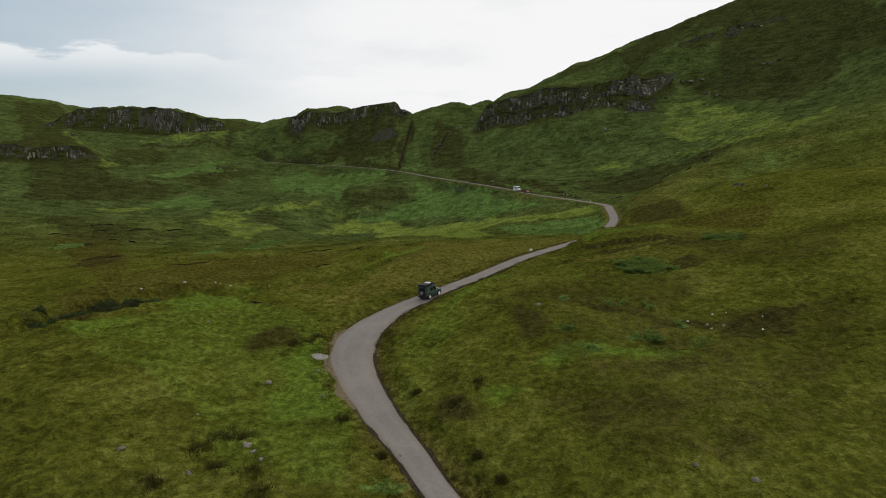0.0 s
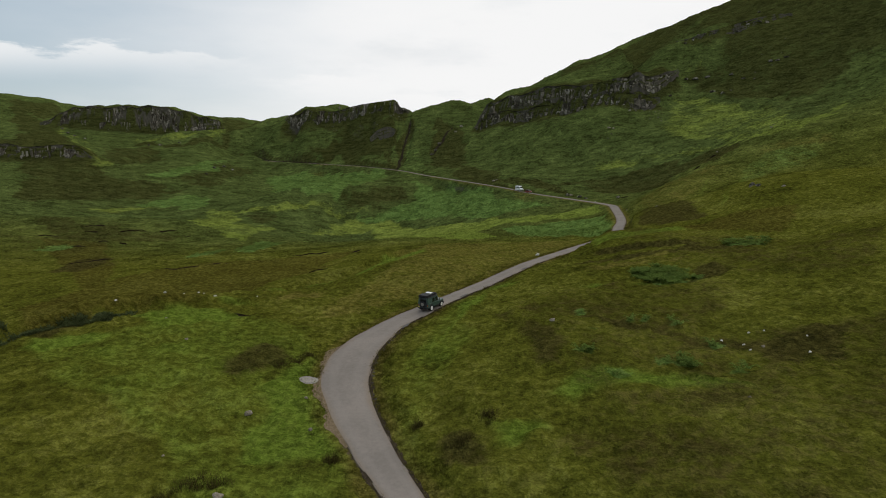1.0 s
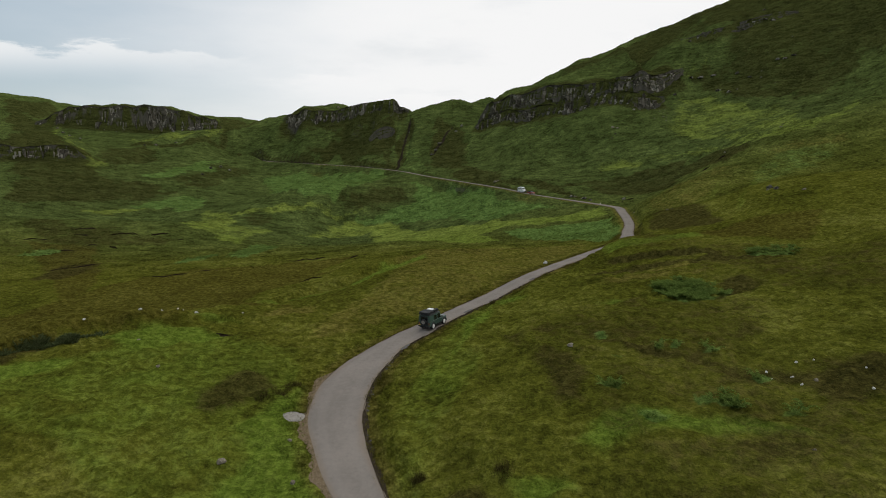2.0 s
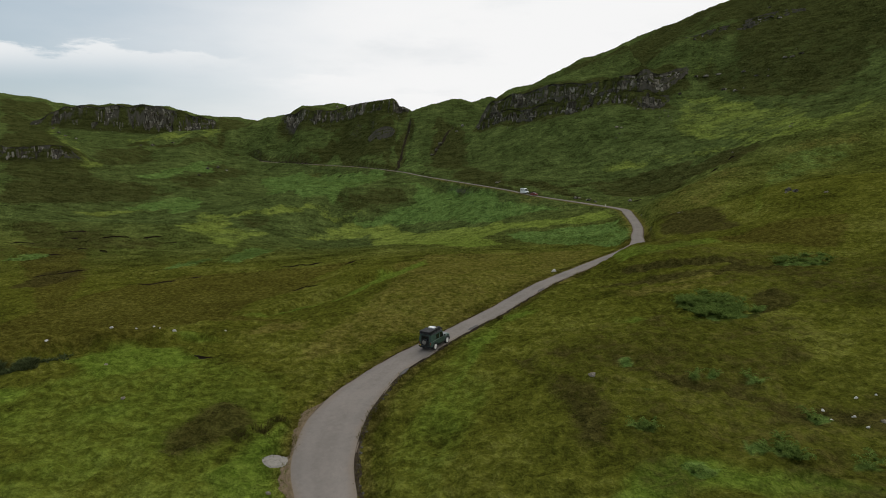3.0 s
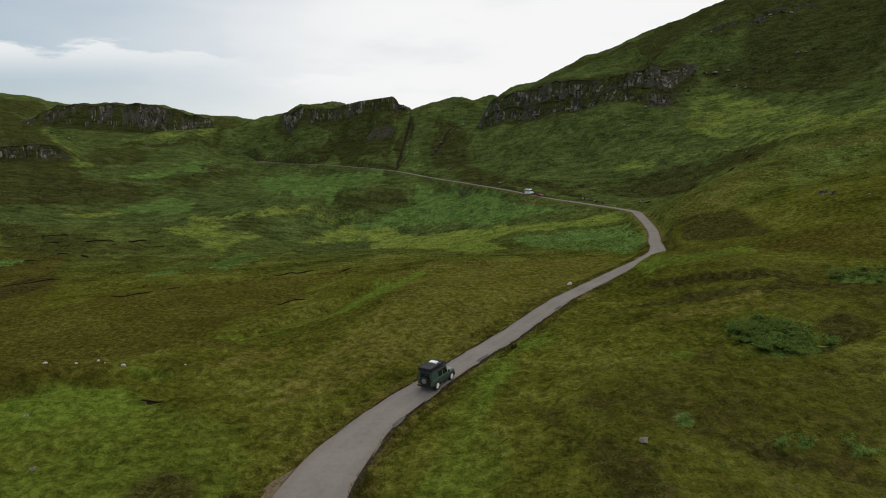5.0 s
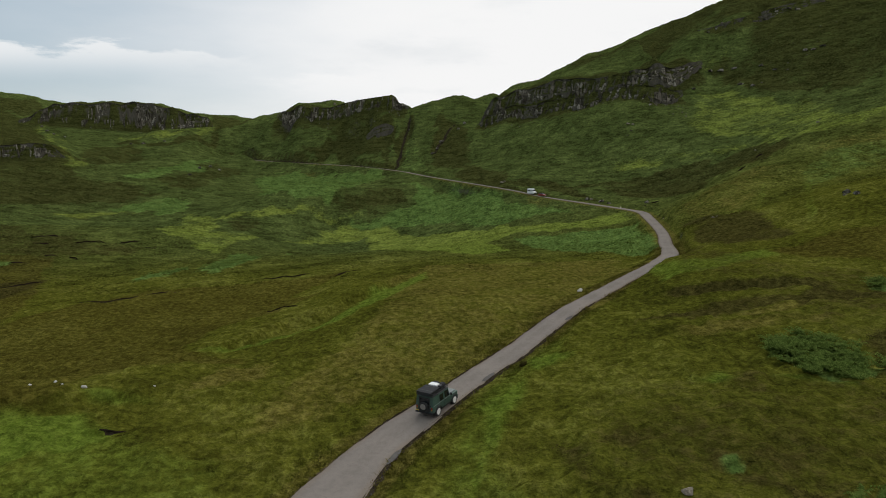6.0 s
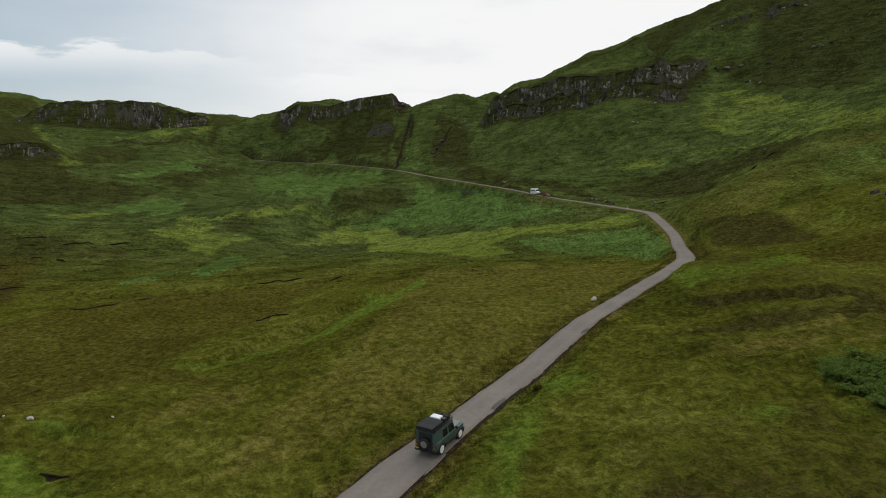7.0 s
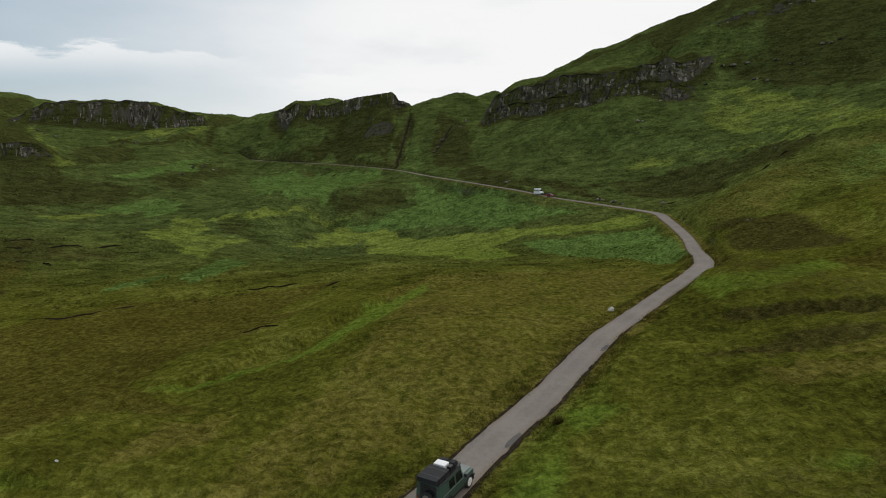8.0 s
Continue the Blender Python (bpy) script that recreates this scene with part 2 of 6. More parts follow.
def stone(name, dark, light, lichen, size, flat=1.0):
    s = Shade(name, 0.88)
    big, mid, fine = s.noise(size, 5, 0.6, (1, 1, flat)), s.noise(size * 0.25, 5, 0.65, (1, 1, flat)), s.noise(size * 0.04, 3)
    rnd = s.n.new("ShaderNodeObjectInfo").outputs["Random"]
    f = s.math("ADD", s.math("ADD", s.math("MULTIPLY", big, 0.45), s.math("MULTIPLY", mid, 0.4)), s.math("MULTIPLY_ADD", rnd, 0.16, 0.07))
    col = s.mix(s.step(f, 0.36, 0.78), dark, light)
    col = s.mix(s.math("MULTIPLY", s.step(mid, 0.56, 0.68), 0.7), col, lichen)
    s.colour(col)
    s.bump(s.math("ADD", mid, s.math("MULTIPLY", fine, 0.3)), size * 0.12, 0.8)
    return s.m


SCREE_ROCK = stone("grey_scree", (0.06, 0.055, 0.045), (0.17, 0.155, 0.125), (0.30, 0.28, 0.23), 0.8)
PEAT = stone("bare_peat", (0.012, 0.009, 0.006), (0.040, 0.030, 0.020), (0.055, 0.045, 0.03), 1.2)
# basalt, boulders and gravel
def cliff_rock(name):
    """Jointed basalt: blocks of different greys, dark clefts between them, flat beds and pale lichen."""
    s = Shade(name, 0.88)
    big, fine = s.noise(9.0, 4, 0.6), s.noise(0.5, 4, 0.6)
    bend = s.n.new("ShaderNodeVectorMath")
    bend.operation = "MULTIPLY"
    s.l.new(s.where.outputs["Position"], bend.inputs[0])
    bend.inputs[1].default_value = (0.45, 0.45, 0.17)
    cells, joints = s.n.new("ShaderNodeTexVoronoi"), s.n.new("ShaderNodeTexVoronoi")
    joints.feature = "DISTANCE_TO_EDGE"
    for k in (cells, joints):
        s.l.new(bend.outputs[0], k.inputs["Vector"])
        k.inputs["Scale"].default_value = 1.0
    tone = s.parts(cells.outputs["Color"])[0]
    beds = s.noise(1.4, 3, 0.5, (0.12, 0.12, 1.0))
    f = s.math("ADD", s.math("ADD", s.math("MULTIPLY", tone, 0.42), s.math("MULTIPLY", big, 0.45)), s.math("ADD", s.math("MULTIPLY", fine, 0.25), s.math("MULTIPLY", beds, 0.25)))
    col = s.mix(s.step(f, 0.40, 0.74), (0.038, 0.033, 0.024), (0.155, 0.139, 0.110))
    col = s.mix(s.math("MULTIPLY", s.step(f, 0.70, 0.90), 0.8), col, (0.340, 0.315, 0.265))
    col = s.mix(s.math("MULTIPLY", s.step(joints.outputs["Distance"], 0.06, 0.01), 0.8), col, (0.016, 0.015, 0.011))
    col = s.mix(s.math("MULTIPLY", s.step(beds, 0.57, 0.63), 0.6), col, (0.022, 0.021, 0.014))
    moss = s.noise(3.2, 5, 0.7)
    col = s.mix(s.math("MULTIPLY", s.step(moss, 0.54, 0.62), 0.7), col, (0.036, 0.040, 0.012))
    s.colour(col)
    s.bump(s.math("ADD", s.math("MULTIPLY", s.step(joints.outputs["Distance"], 0.0, 0.12), 0.8), fine), 0.5, 0.8)
    return s.m


BASALT = cliff_rock("jointed_basalt")
BOULDER = stone("lichened_boulder", (0.10, 0.085, 0.062), (0.29, 0.255, 0.195), (0.46, 0.425, 0.34), 0.6)
EDGE_ROCK = stone("dark_edge_stone", (0.045, 0.042, 0.036), (0.15, 0.14, 0.125), (0.30, 0.29, 0.27), 0.4)
WHITE_STONE = stone("pale_lichened_stone", (0.42, 0.40, 0.35), (0.68, 0.66, 0.60), (0.78, 0.76, 0.70), 0.5)
SANDY = stone("sandy_earth", (0.140, 0.102, 0.060), (0.260, 0.196, 0.124), (0.30, 0.24, 0.165), 0.5)
EARTH = stone("dark_earth", (0.022, 0.017, 0.011), (0.070, 0.054, 0.036), (0.11, 0.095, 0.07), 0.5)
GRAVEL = stone("grey_gravel", (0.20, 0.18, 0.155), (0.36, 0.33, 0.285), (0.42, 0.39, 0.345), 0.25)

CAR_GREEN = material("dark_green_paint", (0.046, 0.086, 0.068), 0.38, vary=0.25, size=1.5)
BONNET = material("dusty_grey_green_paint", (0.16, 0.19, 0.18), 0.45, vary=0.2, size=1.0)
ROOF_DARK = material("black_paint", (0.018, 0.019, 0.020), 0.45, vary=0.25, size=1.0)
TENT = material("black_canvas", (0.010, 0.010, 0.011), 0.8, vary=0.3, size=0.5, bump=0.01)
CAR_GLASS = material("dark_window_glass", (0.012, 0.014, 0.016), 0.06, vary=0.1)
RUBBER = material("tyre_rubber", (0.018, 0.018, 0.018), 0.85, vary=0.3, size=0.2)
RIM = material("pale_steel", (0.85, 0.84, 0.81), 0.4, 0.0, vary=0.15, size=0.3)
SPARE_RIM = material("dusty_steel", (0.22, 0.20, 0.18), 0.5, 0.2, vary=0.2, size=0.3)
DARK_METAL = material("black_steel", (0.025, 0.025, 0.026), 0.5, 0.4, vary=0.25, size=0.4)
DARK_PLASTIC = material("black_plastic", (0.022, 0.022, 0.023), 0.6, vary=0.2, size=0.4)
GALVANISED = material("galvanised_steel", (0.30, 0.33, 0.32), 0.45, 0.5, vary=0.2, size=0.4)
RED_LENS = material("red_lens", (0.35, 0.02, 0.015), 0.25, vary=0.1)
AMBER_LENS = material("amber_lens", (0.45, 0.18, 0.02), 0.25, vary=0.1)
LAMP_GLASS = material("headlamp_glass", (0.55, 0.56, 0.56), 0.1, vary=0.1)
PLATE = material("yellow_plate", (0.55, 0.42, 0.06), 0.5, vary=0.05)
WHITE_PAINT = material("white_paint", (0.86, 0.86, 0.84), 0.4, vary=0.06)
RED_PAINT = material("dark_red_paint", (0.22, 0.025, 0.018), 0.35, vary=0.15)
# Lines of the landscape: x, y and height along the road (and its width), the fields, the slopes and the crests.
ROAD_NEAR = [
    (98.5, -219, -6.6, 2.6), (65.7, -98.5, -4.9, 2.6), (32.9, -32.9, -3.8, 2.6), (19.7, -5.5, -3.3, 2.6),
    (10.9, 13.1, -3, 2.6), (4.4, 28.5, -2.6, 2.6), (-0.7, 39.9, -2.4, 2.5), (-2.7, 44.8, -2.3, 2.7),
    (-5.4, 50.6, -2.2, 3.3), (-8, 57, -2, 4.1), (-9.4, 61.2, -1.8, 4.5), (-10.6, 66, -1.4, 5.1),
    (-10.7, 72.3, -1.1, 5.4), (-9.5, 77.5, -0.8, 4.9), (-7.3, 83.1, -0.5, 3.9), (-4.8, 87.7, -0.3, 3.7),
    (-1.3, 93.1, 0, 3.1), (2.4, 99.1, 0.2, 3), (7.1, 106.1, 0.5, 3), (10.4, 111.8, 0.7, 3),
    (15.5, 120.4, 1, 2.9), (21.4, 128.6, 1.3, 2.8),
]
ROAD_FAR = [
    (30.5, 141.6, 1.4, 2.8), (39.4, 154.4, 1.35, 3.1), (45.2, 162.4, 1.7, 3.7), (48.2, 169.7, 2, 3.4),
    (52, 181.8, 1.6, 3.2), (59.1, 202.6, 1.3, 3.1), (64.1, 221.2, 1.5, 3.3), (69, 243.1, 2, 3.6),
    (72.3, 259.5, 2.4, 3.9), (69.5, 269.4, 2.8, 3.5), (59.5, 286.9, 3.7, 3.1), (42.2, 312.1, 5.5, 2.2),
    (29.2, 328.5, 7.8, 2.2), (-11.2, 416.1, 11.8, 2.2), (-35, 459.9, 14.8, 2.2), (-78.8, 503.7, 18.1, 2.2),
    (-155.5, 558.4, 21.5, 2.2), (-205.9, 613.2, 25.5, 2.2),
]
MOOR_EAST = [
    (39, 137, 5.3), (46, 140, 6), (35, 129, 4.4), (12.4, 71.6, 3.2), (29.1, 95.7, 4.7), (62.7, 109.1, 7.6),
    (34.4, 92.7, 4.7), (26.5, 65.6, 2.6), (23.5, 48.9, 1.8), (22.8, 80.9, 4.3), (36.1, 100.7, 5.7),
    (63.2, 135.6, 7.7), (49.3, 135.1, 5.9), (11.4, 59.9, 2.3), (25.6, 121.8, 1.8), (14.2, 96.4, 2.4),
    (17.5, 109.5, 2.2), (43.8, 65.7, 5.5), (65.7, 65.7, 8.8), (8.8, 46, 0.2), (21.9, 27.4, 0.5),
    (49.3, 21.9, 3.3), (67.9, 164.2, 8.2),
]
MOOR_WEST = [
    (-28.5, 84.3, 0.3), (-40.5, 77.7, 0.9), (-24.1, 90.9, 0), (-35, 60.2, 0.3), (-18.6, 62.4, -1.2),
    (-18, 56.9, -2.4), (-43.8, 83.2, 1.1), (-12, 50.4, -2.2), (-27.4, 43.8, -1.3), (-49.3, 54.8, -0.5),
    (-76.6, 60.2, -2.2), (-54.8, 104, -4.2), (-39.4, 111.7, -3.3), (-78.8, 87.6, -3.8), (-12.3, 128.8, 0),
    (-3.3, 113.9, 0.9), (-18.6, 129.2, -2.8), (4.4, 136.9, 0.5), (-69, 151.1, -6), (-25.2, 164.2, -4.9),
    (-4.4, 182.9, -3.9), (19.7, 164.2, -1.1), (32.9, 191.6, -3.3),
]
VALLEY = [
    (-165, 280, -4.5), (-120, 272, -7), (-160, 318, -10.5), (-70, 365, 1.5), (-58, 372, 0), (-75, 350, -7.5),
    (-142.3, 217.9, -9.9), (-113.9, 262.8, -10.9), (-152.2, 262.8, -7.7), (-81, 250.8, -12.6),
    (-142.3, 328.5, -9.9), (-63.5, 361.3, -8.8), (0, 328.5, -8.8), (-10.9, 251.8, -9.9), (38.3, 257.3, -4.9),
    (21.9, 306.6, -4.4), (-193.8, 374.5, -7.7), (-262.8, 306.6, 0), (-109.5, 416.1, -2.2),
    (-75.6, 427.1, 3.3), (-175.2, 459.9, 7.7), (-219, 197.1, -6.6), (-131.4, 109.5, -6.6), (-383.2, 219, 4.4),
]
SLOPES = [
    (58, 182, 6.4), (83, 225, 13.4), (111.7, 262, 21.8), (92, 262, 9.5), (106, 293, 11), (128, 300, 20),
    (77, 190, 8.2), (83.7, 179.6, 14.2), (76.6, 159.9, 13.4), (135.6, 286.9, 28.8), (138, 247.5, 30.1),
    (96, 317.6, 9.3), (123.5, 328.5, 23), (78.6, 383.2, 24.1), (27.4, 438, 24.5), (140.2, 197.1, 20.8),
    (204.8, 328.5, 54.8), (228.9, 317.6, 65.7), (227.8, 371.2, 74.5), (104, 219, 16.4), (-78.8, 536.5, 35),
    (-142.3, 585.8, 41.6), (62.4, 93.1, 9.3), (120.5, 131.4, 19.7), (175.2, 197.1, 35), (251.8, 219, 63.5),
    (328.5, 284.7, 109.5), (131.4, 43.8, 15.3), (240.9, 65.7, 43.8),
]
CLIFF_FOOT = [
    (21.7, 489.8, 45.4), (45.1, 473.1, 51.4), (77.5, 446.7, 53.8), (101.9, 427.7, 59.3), (121.9, 413.4, 58.6),
    (137.9, 410.2, 55.5), (34.4, 495.6, 56.1), (63.6, 471.7, 60.6), (96.8, 446.2, 63.5), (116.2, 433.1, 68),
    (137.6, 423.6, 66.3), (-158.7, 596.8, 59.7), (-135.7, 584, 57.2), (-106.2, 568.3, 57.2),
    (-76.3, 553.5, 60), (-62.7, 547.4, 61.5), (-43.4, 542, 62), (-35.9, 541.7, 61.5), (-59.1, 514.5, 37.4),
    (-44.4, 514.5, 38.3), (138.8, 482.8, 100.5), (166.7, 469.3, 106.7), (196, 453.9, 112),
    (227.6, 450.1, 118.2), (254.6, 447.8, 124.6), (164.5, 418.3, 66.8), (169.5, 431.3, 75.3), (151, 424, 69.5),
]
CRESTS = [
    (5.9, 575, 74.2), (-137, 596, 68.5), (-119, 585, 68.5), (-101, 577, 68.2), (-122, 624, 78), (-100, 632, 78.3), (-140, 618, 76.3), (-68.9, 572, 69.2), (-44.2, 562, 76.3),
    (24.5, 591.3, 53.3), (64.2, 613.2, 57.2), (98.8, 624.1, 97.2), (151.3, 635.1, 125.1), (207, 635.1, 148.4),
    (248.5, 635.1, 164.2), (295.1, 635.1, 183.6), (372.3, 613.2, 209), 
    (-5.5, 613.2, 51.8), (-32.7, 575, 64.3), (-27.2, 600, 56.8), (-16.8, 612, 55.7), (46.5, 510.3, 74.9),
    (75.6, 486.5, 79.9), (108.5, 461, 81.9), (127.8, 448, 82.3), (147.1, 439.1, 84), (28.6, 598, 69.6),
    (38.2, 600, 71.2), (57.9, 612, 78.1), (19.9, 565, 74.5), (7.3, 590, 75),
]
UPPER_SLOPE = [
    (142.3, 465.4, 89.6), (202.6, 473, 110.6), (238.7, 451.1, 122.6), (306.6, 438, 153.3),
]
WEST_HILLS_A = [
    (-328.5, 547.5, 39.4), (-481.8, 700.8, 89.9), (-427.1, 700.8, 76.1), (-335.1, 700.8, 82.2),
    (-280.3, 695.3, 71.6), (-361.3, 985.5, 87.3), (-317.6, 985.5, 86.1), (-262.8, 985.5, 82.7),
    (-251.9, 690, 42.5), (-244.7, 705, 35.7), (-222.4, 715, 42.4), (-218.8, 735, 38.4), (-213.2, 750, 47.7),
    (-208.5, 770, 61.4), (-314.6, 900, 80.5), (-325.3, 980, 90.9), (-301.2, 960, 85.9), (-434.3, 646.5, 59.6),
    (-399.5, 646.5, 58.9), (-353.2, 646.5, 54.8), (-301.1, 646.5, 50.7), (-254.3, 646.5, 51.7),
    (-234.2, 646.5, 55.7), (-359.6, 445.5, 23), (-312, 445.5, 23.7), (-286.4, 445.5, 22.4),
    (-266.1, 445.5, 23.2), (-389.9, 600, 44.4), (-341.7, 600, 43.2), (-288.1, 600, 42.1), (-238.2, 610, 45.5),
]
WEST_HILLS_B = [
    (-210.1, 640, 51.2), (-293.4, 560, 34.3), (-233.4, 560, 34.2), (-283.3, 500, 22.9), (-239, 500, 20.6),
    (-344.2, 520, 43.5), (-308.7, 500, 36.1), (-347.6, 500, 44.8), (-298.4, 430, 19.1), (-272.4, 425, 17.2),
    (-253.1, 430, 17.1), (-254.8, 720, 55), (-234.9, 715, 55.9), (-221.1, 712, 57.5), (-247.9, 700, 48.1),
    (-229.5, 698, 48.2), (-181, 600, 34.9), (-168.7, 604, 46.7), (-195.9, 660, 62.1),
]
WEST_HILLS = WEST_HILLS_A + WEST_HILLS_B
OUTSKIRTS = [
    (0, -164.2, -6.6), (-219, -109.5, -8.8), (219, -109.5, 21.9), (-492.8, 0, 5.5), (-657, 438, 65.7),
    (492.8, 109.5, 120.5), (547.5, 547.5, 251.8), (383.2, 876, 186.2), (54.8, 876, 76.6), (-109.5, 876, 65.7),
    (-657, 985.5, 87.6), (0, 1314, 43.8), (-383.2, 1314, 65.7), (547.5, 1314, 131.4),
]
# Crags: x, y and the height of the rock face along each line; the higher ground lies on the left of the way along it.
CRAG_MIDDLE = [
    (-157.3, 600, 0), (-149.3, 596.3, 7.8), (-133.9, 586.9, 11.2), (-120.6, 578.7, 12.1),
    (-104.8, 571.5, 10.9), (-88.2, 563.7, 10.3), (-74.6, 556.6, 9.6), (-69.3, 553.7, 11.5),
    (-61.6, 550.8, 12.4), (-51.6, 548, 12.3), (-42.6, 545.4, 12.7), (-39.7, 545.3, 7.1), (-35.9, 545.2, 6.1),
    (-28.1, 545, 0),
]
CRAG_LOW = [
    (-63.7, 518, 0), (-59.1, 518, 4.1), (-51.3, 518, 5.4), (-44.4, 518, 4.5), (-39.8, 518, 0),
]
CRAG_EAST = [
    (23.2, 493, 0), (29.9, 489.8, 8.9), (47.3, 475.7, 7.3), (63.9, 461.5, 6.9), (79.7, 449.4, 8.6),
    (96, 436, 9.5), (103.9, 430.6, 7.7), (114.7, 423, 9.4), (123.6, 416.5, 9.6), (130.3, 414.5, 12),
    (137.8, 413.7, 11.8), (148, 414.9, 0),
]
CRAG_LEDGE = [
    (26.5, 506, 0), (36.6, 498.3, 10), (48.6, 488.7, 8.7), (65.7, 474.5, 8.3), (82, 462.4, 10.2),
    (98.9, 449, 12.8), (108.7, 442.5, 11), (118.2, 436, 9.5), (127.4, 429.5, 8.5), (137.8, 427.1, 7.5),
    (147, 427.5, 8), (158, 432, 4.5), (170, 437, 0),
]
CRAG_UPPER = [
    (168.2, 472.4, 0), (184.6, 464, 3.4), (197.1, 457.2, 6.7), (211.5, 455, 7.4), (227.9, 453.6, 5.9),
    (240.6, 452.5, 4.4), (254.9, 451.3, 0),
]
CRAG_WEST = [
    (-434.3, 650, 0), (-416.8, 650, 8.5), (-399.5, 650, 17.6), (-382.2, 650, 20.5), (-353.2, 650, 23.9),
    (-324.3, 650, 27.9), (-301.1, 650, 28.5), (-277.7, 650, 26.8), (-254.3, 650, 21.1), (-241.4, 650, 14.8),
    (-234.2, 650, 0),
]
CRAG_NEAR_WEST = [
    (-359.6, 449, 0), (-335.8, 449, 8.6), (-312, 449, 8.2), (-296.1, 449, 9.4), (-286.4, 449, 10.2),
    (-272.6, 449, 10.2), (-266.1, 449, 5.5), (-260.4, 449, 0),
]
# Stands of bracken: centre and half-sizes of each, far and near.
BRACKEN_FAR = [
    (-71, 231, 6, 26), (-79, 202, 3, 16), (-140, 217, 4, 10),
]
BRACKEN = [
    (-76.2, 242.8, 3, 5), (-75.9, 195.2, 1.6, 2), (-143.4, 222.5, 3, 4), (-59.4, 262.0, 2.5, 4), (15.7, 74.5, 0.9, 0.7), (20.2, 70.5, 0.6, 0.5), (21.6, 70.5, 0.6, 0.5), (25.3, 70.0, 0.8, 0.6), (15.7, 68.5, 0.6, 0.5),
    (13.5, 63, 1, 1), (15, 57.5, 1.2, 1), (20, 60, 1, 1), (22, 59.5, 1.2, 1.2), (26, 57.5, 1, 1), (27, 64, 1, 1),
    (-4.2, 39.6, 1.8, 0.8), (29, 87, 1, 1), (53, 109, 4, 4), (31, 91, 4, 5),
    (31, 91, 3, 6),
]
# Fields of one kind of plant: the corners of each.
BRIGHT_VALLEY = [
    [(-207, 348), (-207, 370), (-193, 381), (-170, 379), (-185, 375), (-195, 359)],
    [(-122, 285), (-141, 358), (-117, 343), (-102, 344), (-69, 360), (-45, 369), (-48, 365), (-71, 353), (-89, 341), (-113, 333), (-105, 306), (-88, 316), (-86, 285), (-86, 257), (-92, 263), (-104, 275)],
    [(-79, 316), (-59, 354), (-34, 357), (3, 310), (27, 281), (48, 268), (61, 267), (67, 265), (67, 253), (58, 254), (46, 258), (25, 268), (15, 257), (21, 232), (7, 220), (-19, 248), (-44, 339), (-64, 321)],
]
BRIGHT_HILL = [
    [(131, 378), (152, 403), (172, 405), (185, 377), (187, 358), (196, 366), (193, 352), (184, 330), (166, 280), (203, 310), (166, 259), (147, 257), (133, 263), (147, 324), (136, 356)],
    [(138, 430), (174, 447), (190, 441), (202, 434), (191, 434), (173, 443), (148, 437)],
    [(81, 355), (99, 355), (117, 345), (133, 330), (148, 313), (145, 315), (129, 326), (111, 339), (93, 343)],
    [(101, 212), (104, 211), (75, 162), (67, 149), (66, 152), (75, 166)],
    [(91, 214), (103, 229), (107, 234), (95, 215), (86, 203), (72, 180), (85, 206)],
]
BRIGHT_BEND = [
    [(34, 146), (38, 134), (55, 144), (54, 136), (36, 124), (30, 126)],
]
BRIGHT_WEST = [
    [(-448, 679), (-403, 652), (-407, 648), (-368, 608), (-312, 537), (-263, 465), (-240, 436), (-241, 422), (-256, 429), (-265, 451), (-312, 516), (-397, 624), (-428, 654)],
    [(-317, 604), (-290, 615), (-255, 612), (-237, 650), (-227, 643), (-239, 612), (-263, 593), (-305, 601)],
]
BRACKEN_VALLEY = [
    [(-62, 356), (-41, 364), (-23, 366), (-22, 388), (-30, 406), (4, 376), (26, 325), (43, 294), (53, 280), (35, 289), (16, 303), (-8, 338), (-34, 358)],
    [(24, 256), (37, 255), (55, 245), (64, 240), (58, 208), (49, 178), (44, 174), (42, 198), (34, 217), (28, 237)],
    [(-68, 204), (-79, 252), (-75, 263), (-66, 235), (-63, 205), (-61, 191)],
    [(-194, 387), (-188, 403), (-164, 406), (-148, 375), (-160, 373), (-187, 383)],
    [(-106, 379), (-144, 507), (-115, 519), (-73, 491), (-39, 449), (-49, 408), (-62, 375), (-78, 359)],
    [(-213, 441), (-211, 477), (-205, 527), (-199, 548), (-194, 499), (-198, 448), (-206, 429)],
]
BRACKEN_HILL = [
    [(106, 223), (126, 240), (142, 235), (141, 223), (124, 215), (109, 208), (99, 204)],
    [(-33, 447), (-38, 496), (-25, 495), (-11, 441), (1, 405), (-10, 405)],
]
HEATHER_VALLEY = [
    [(-62, 373), (-48, 394), (-31, 396), (-24, 379), (-32, 371), (-54, 368), (-64, 367)],
    [(-192, 444), (-195, 480), (-194, 514), (-189, 536), (-173, 543), (-162, 523), (-170, 491), (-170, 459), (-169, 435), (-182, 430)],
    [(-289, 513), (-299, 557), (-262, 557), (-239, 519), (-232, 446), (-241, 441)],
    [(-200, 295), (-159, 269), (-132, 263), (-114, 265), (-114, 249), (-136, 240), (-159, 239)],
    [(-266, 385), (-232, 413), (-201, 424), (-181, 418), (-194, 401), (-215, 383), (-253, 367)],
    [(-111, 331), (-99, 336), (-90, 333), (-89, 321), (-98, 309)],
]
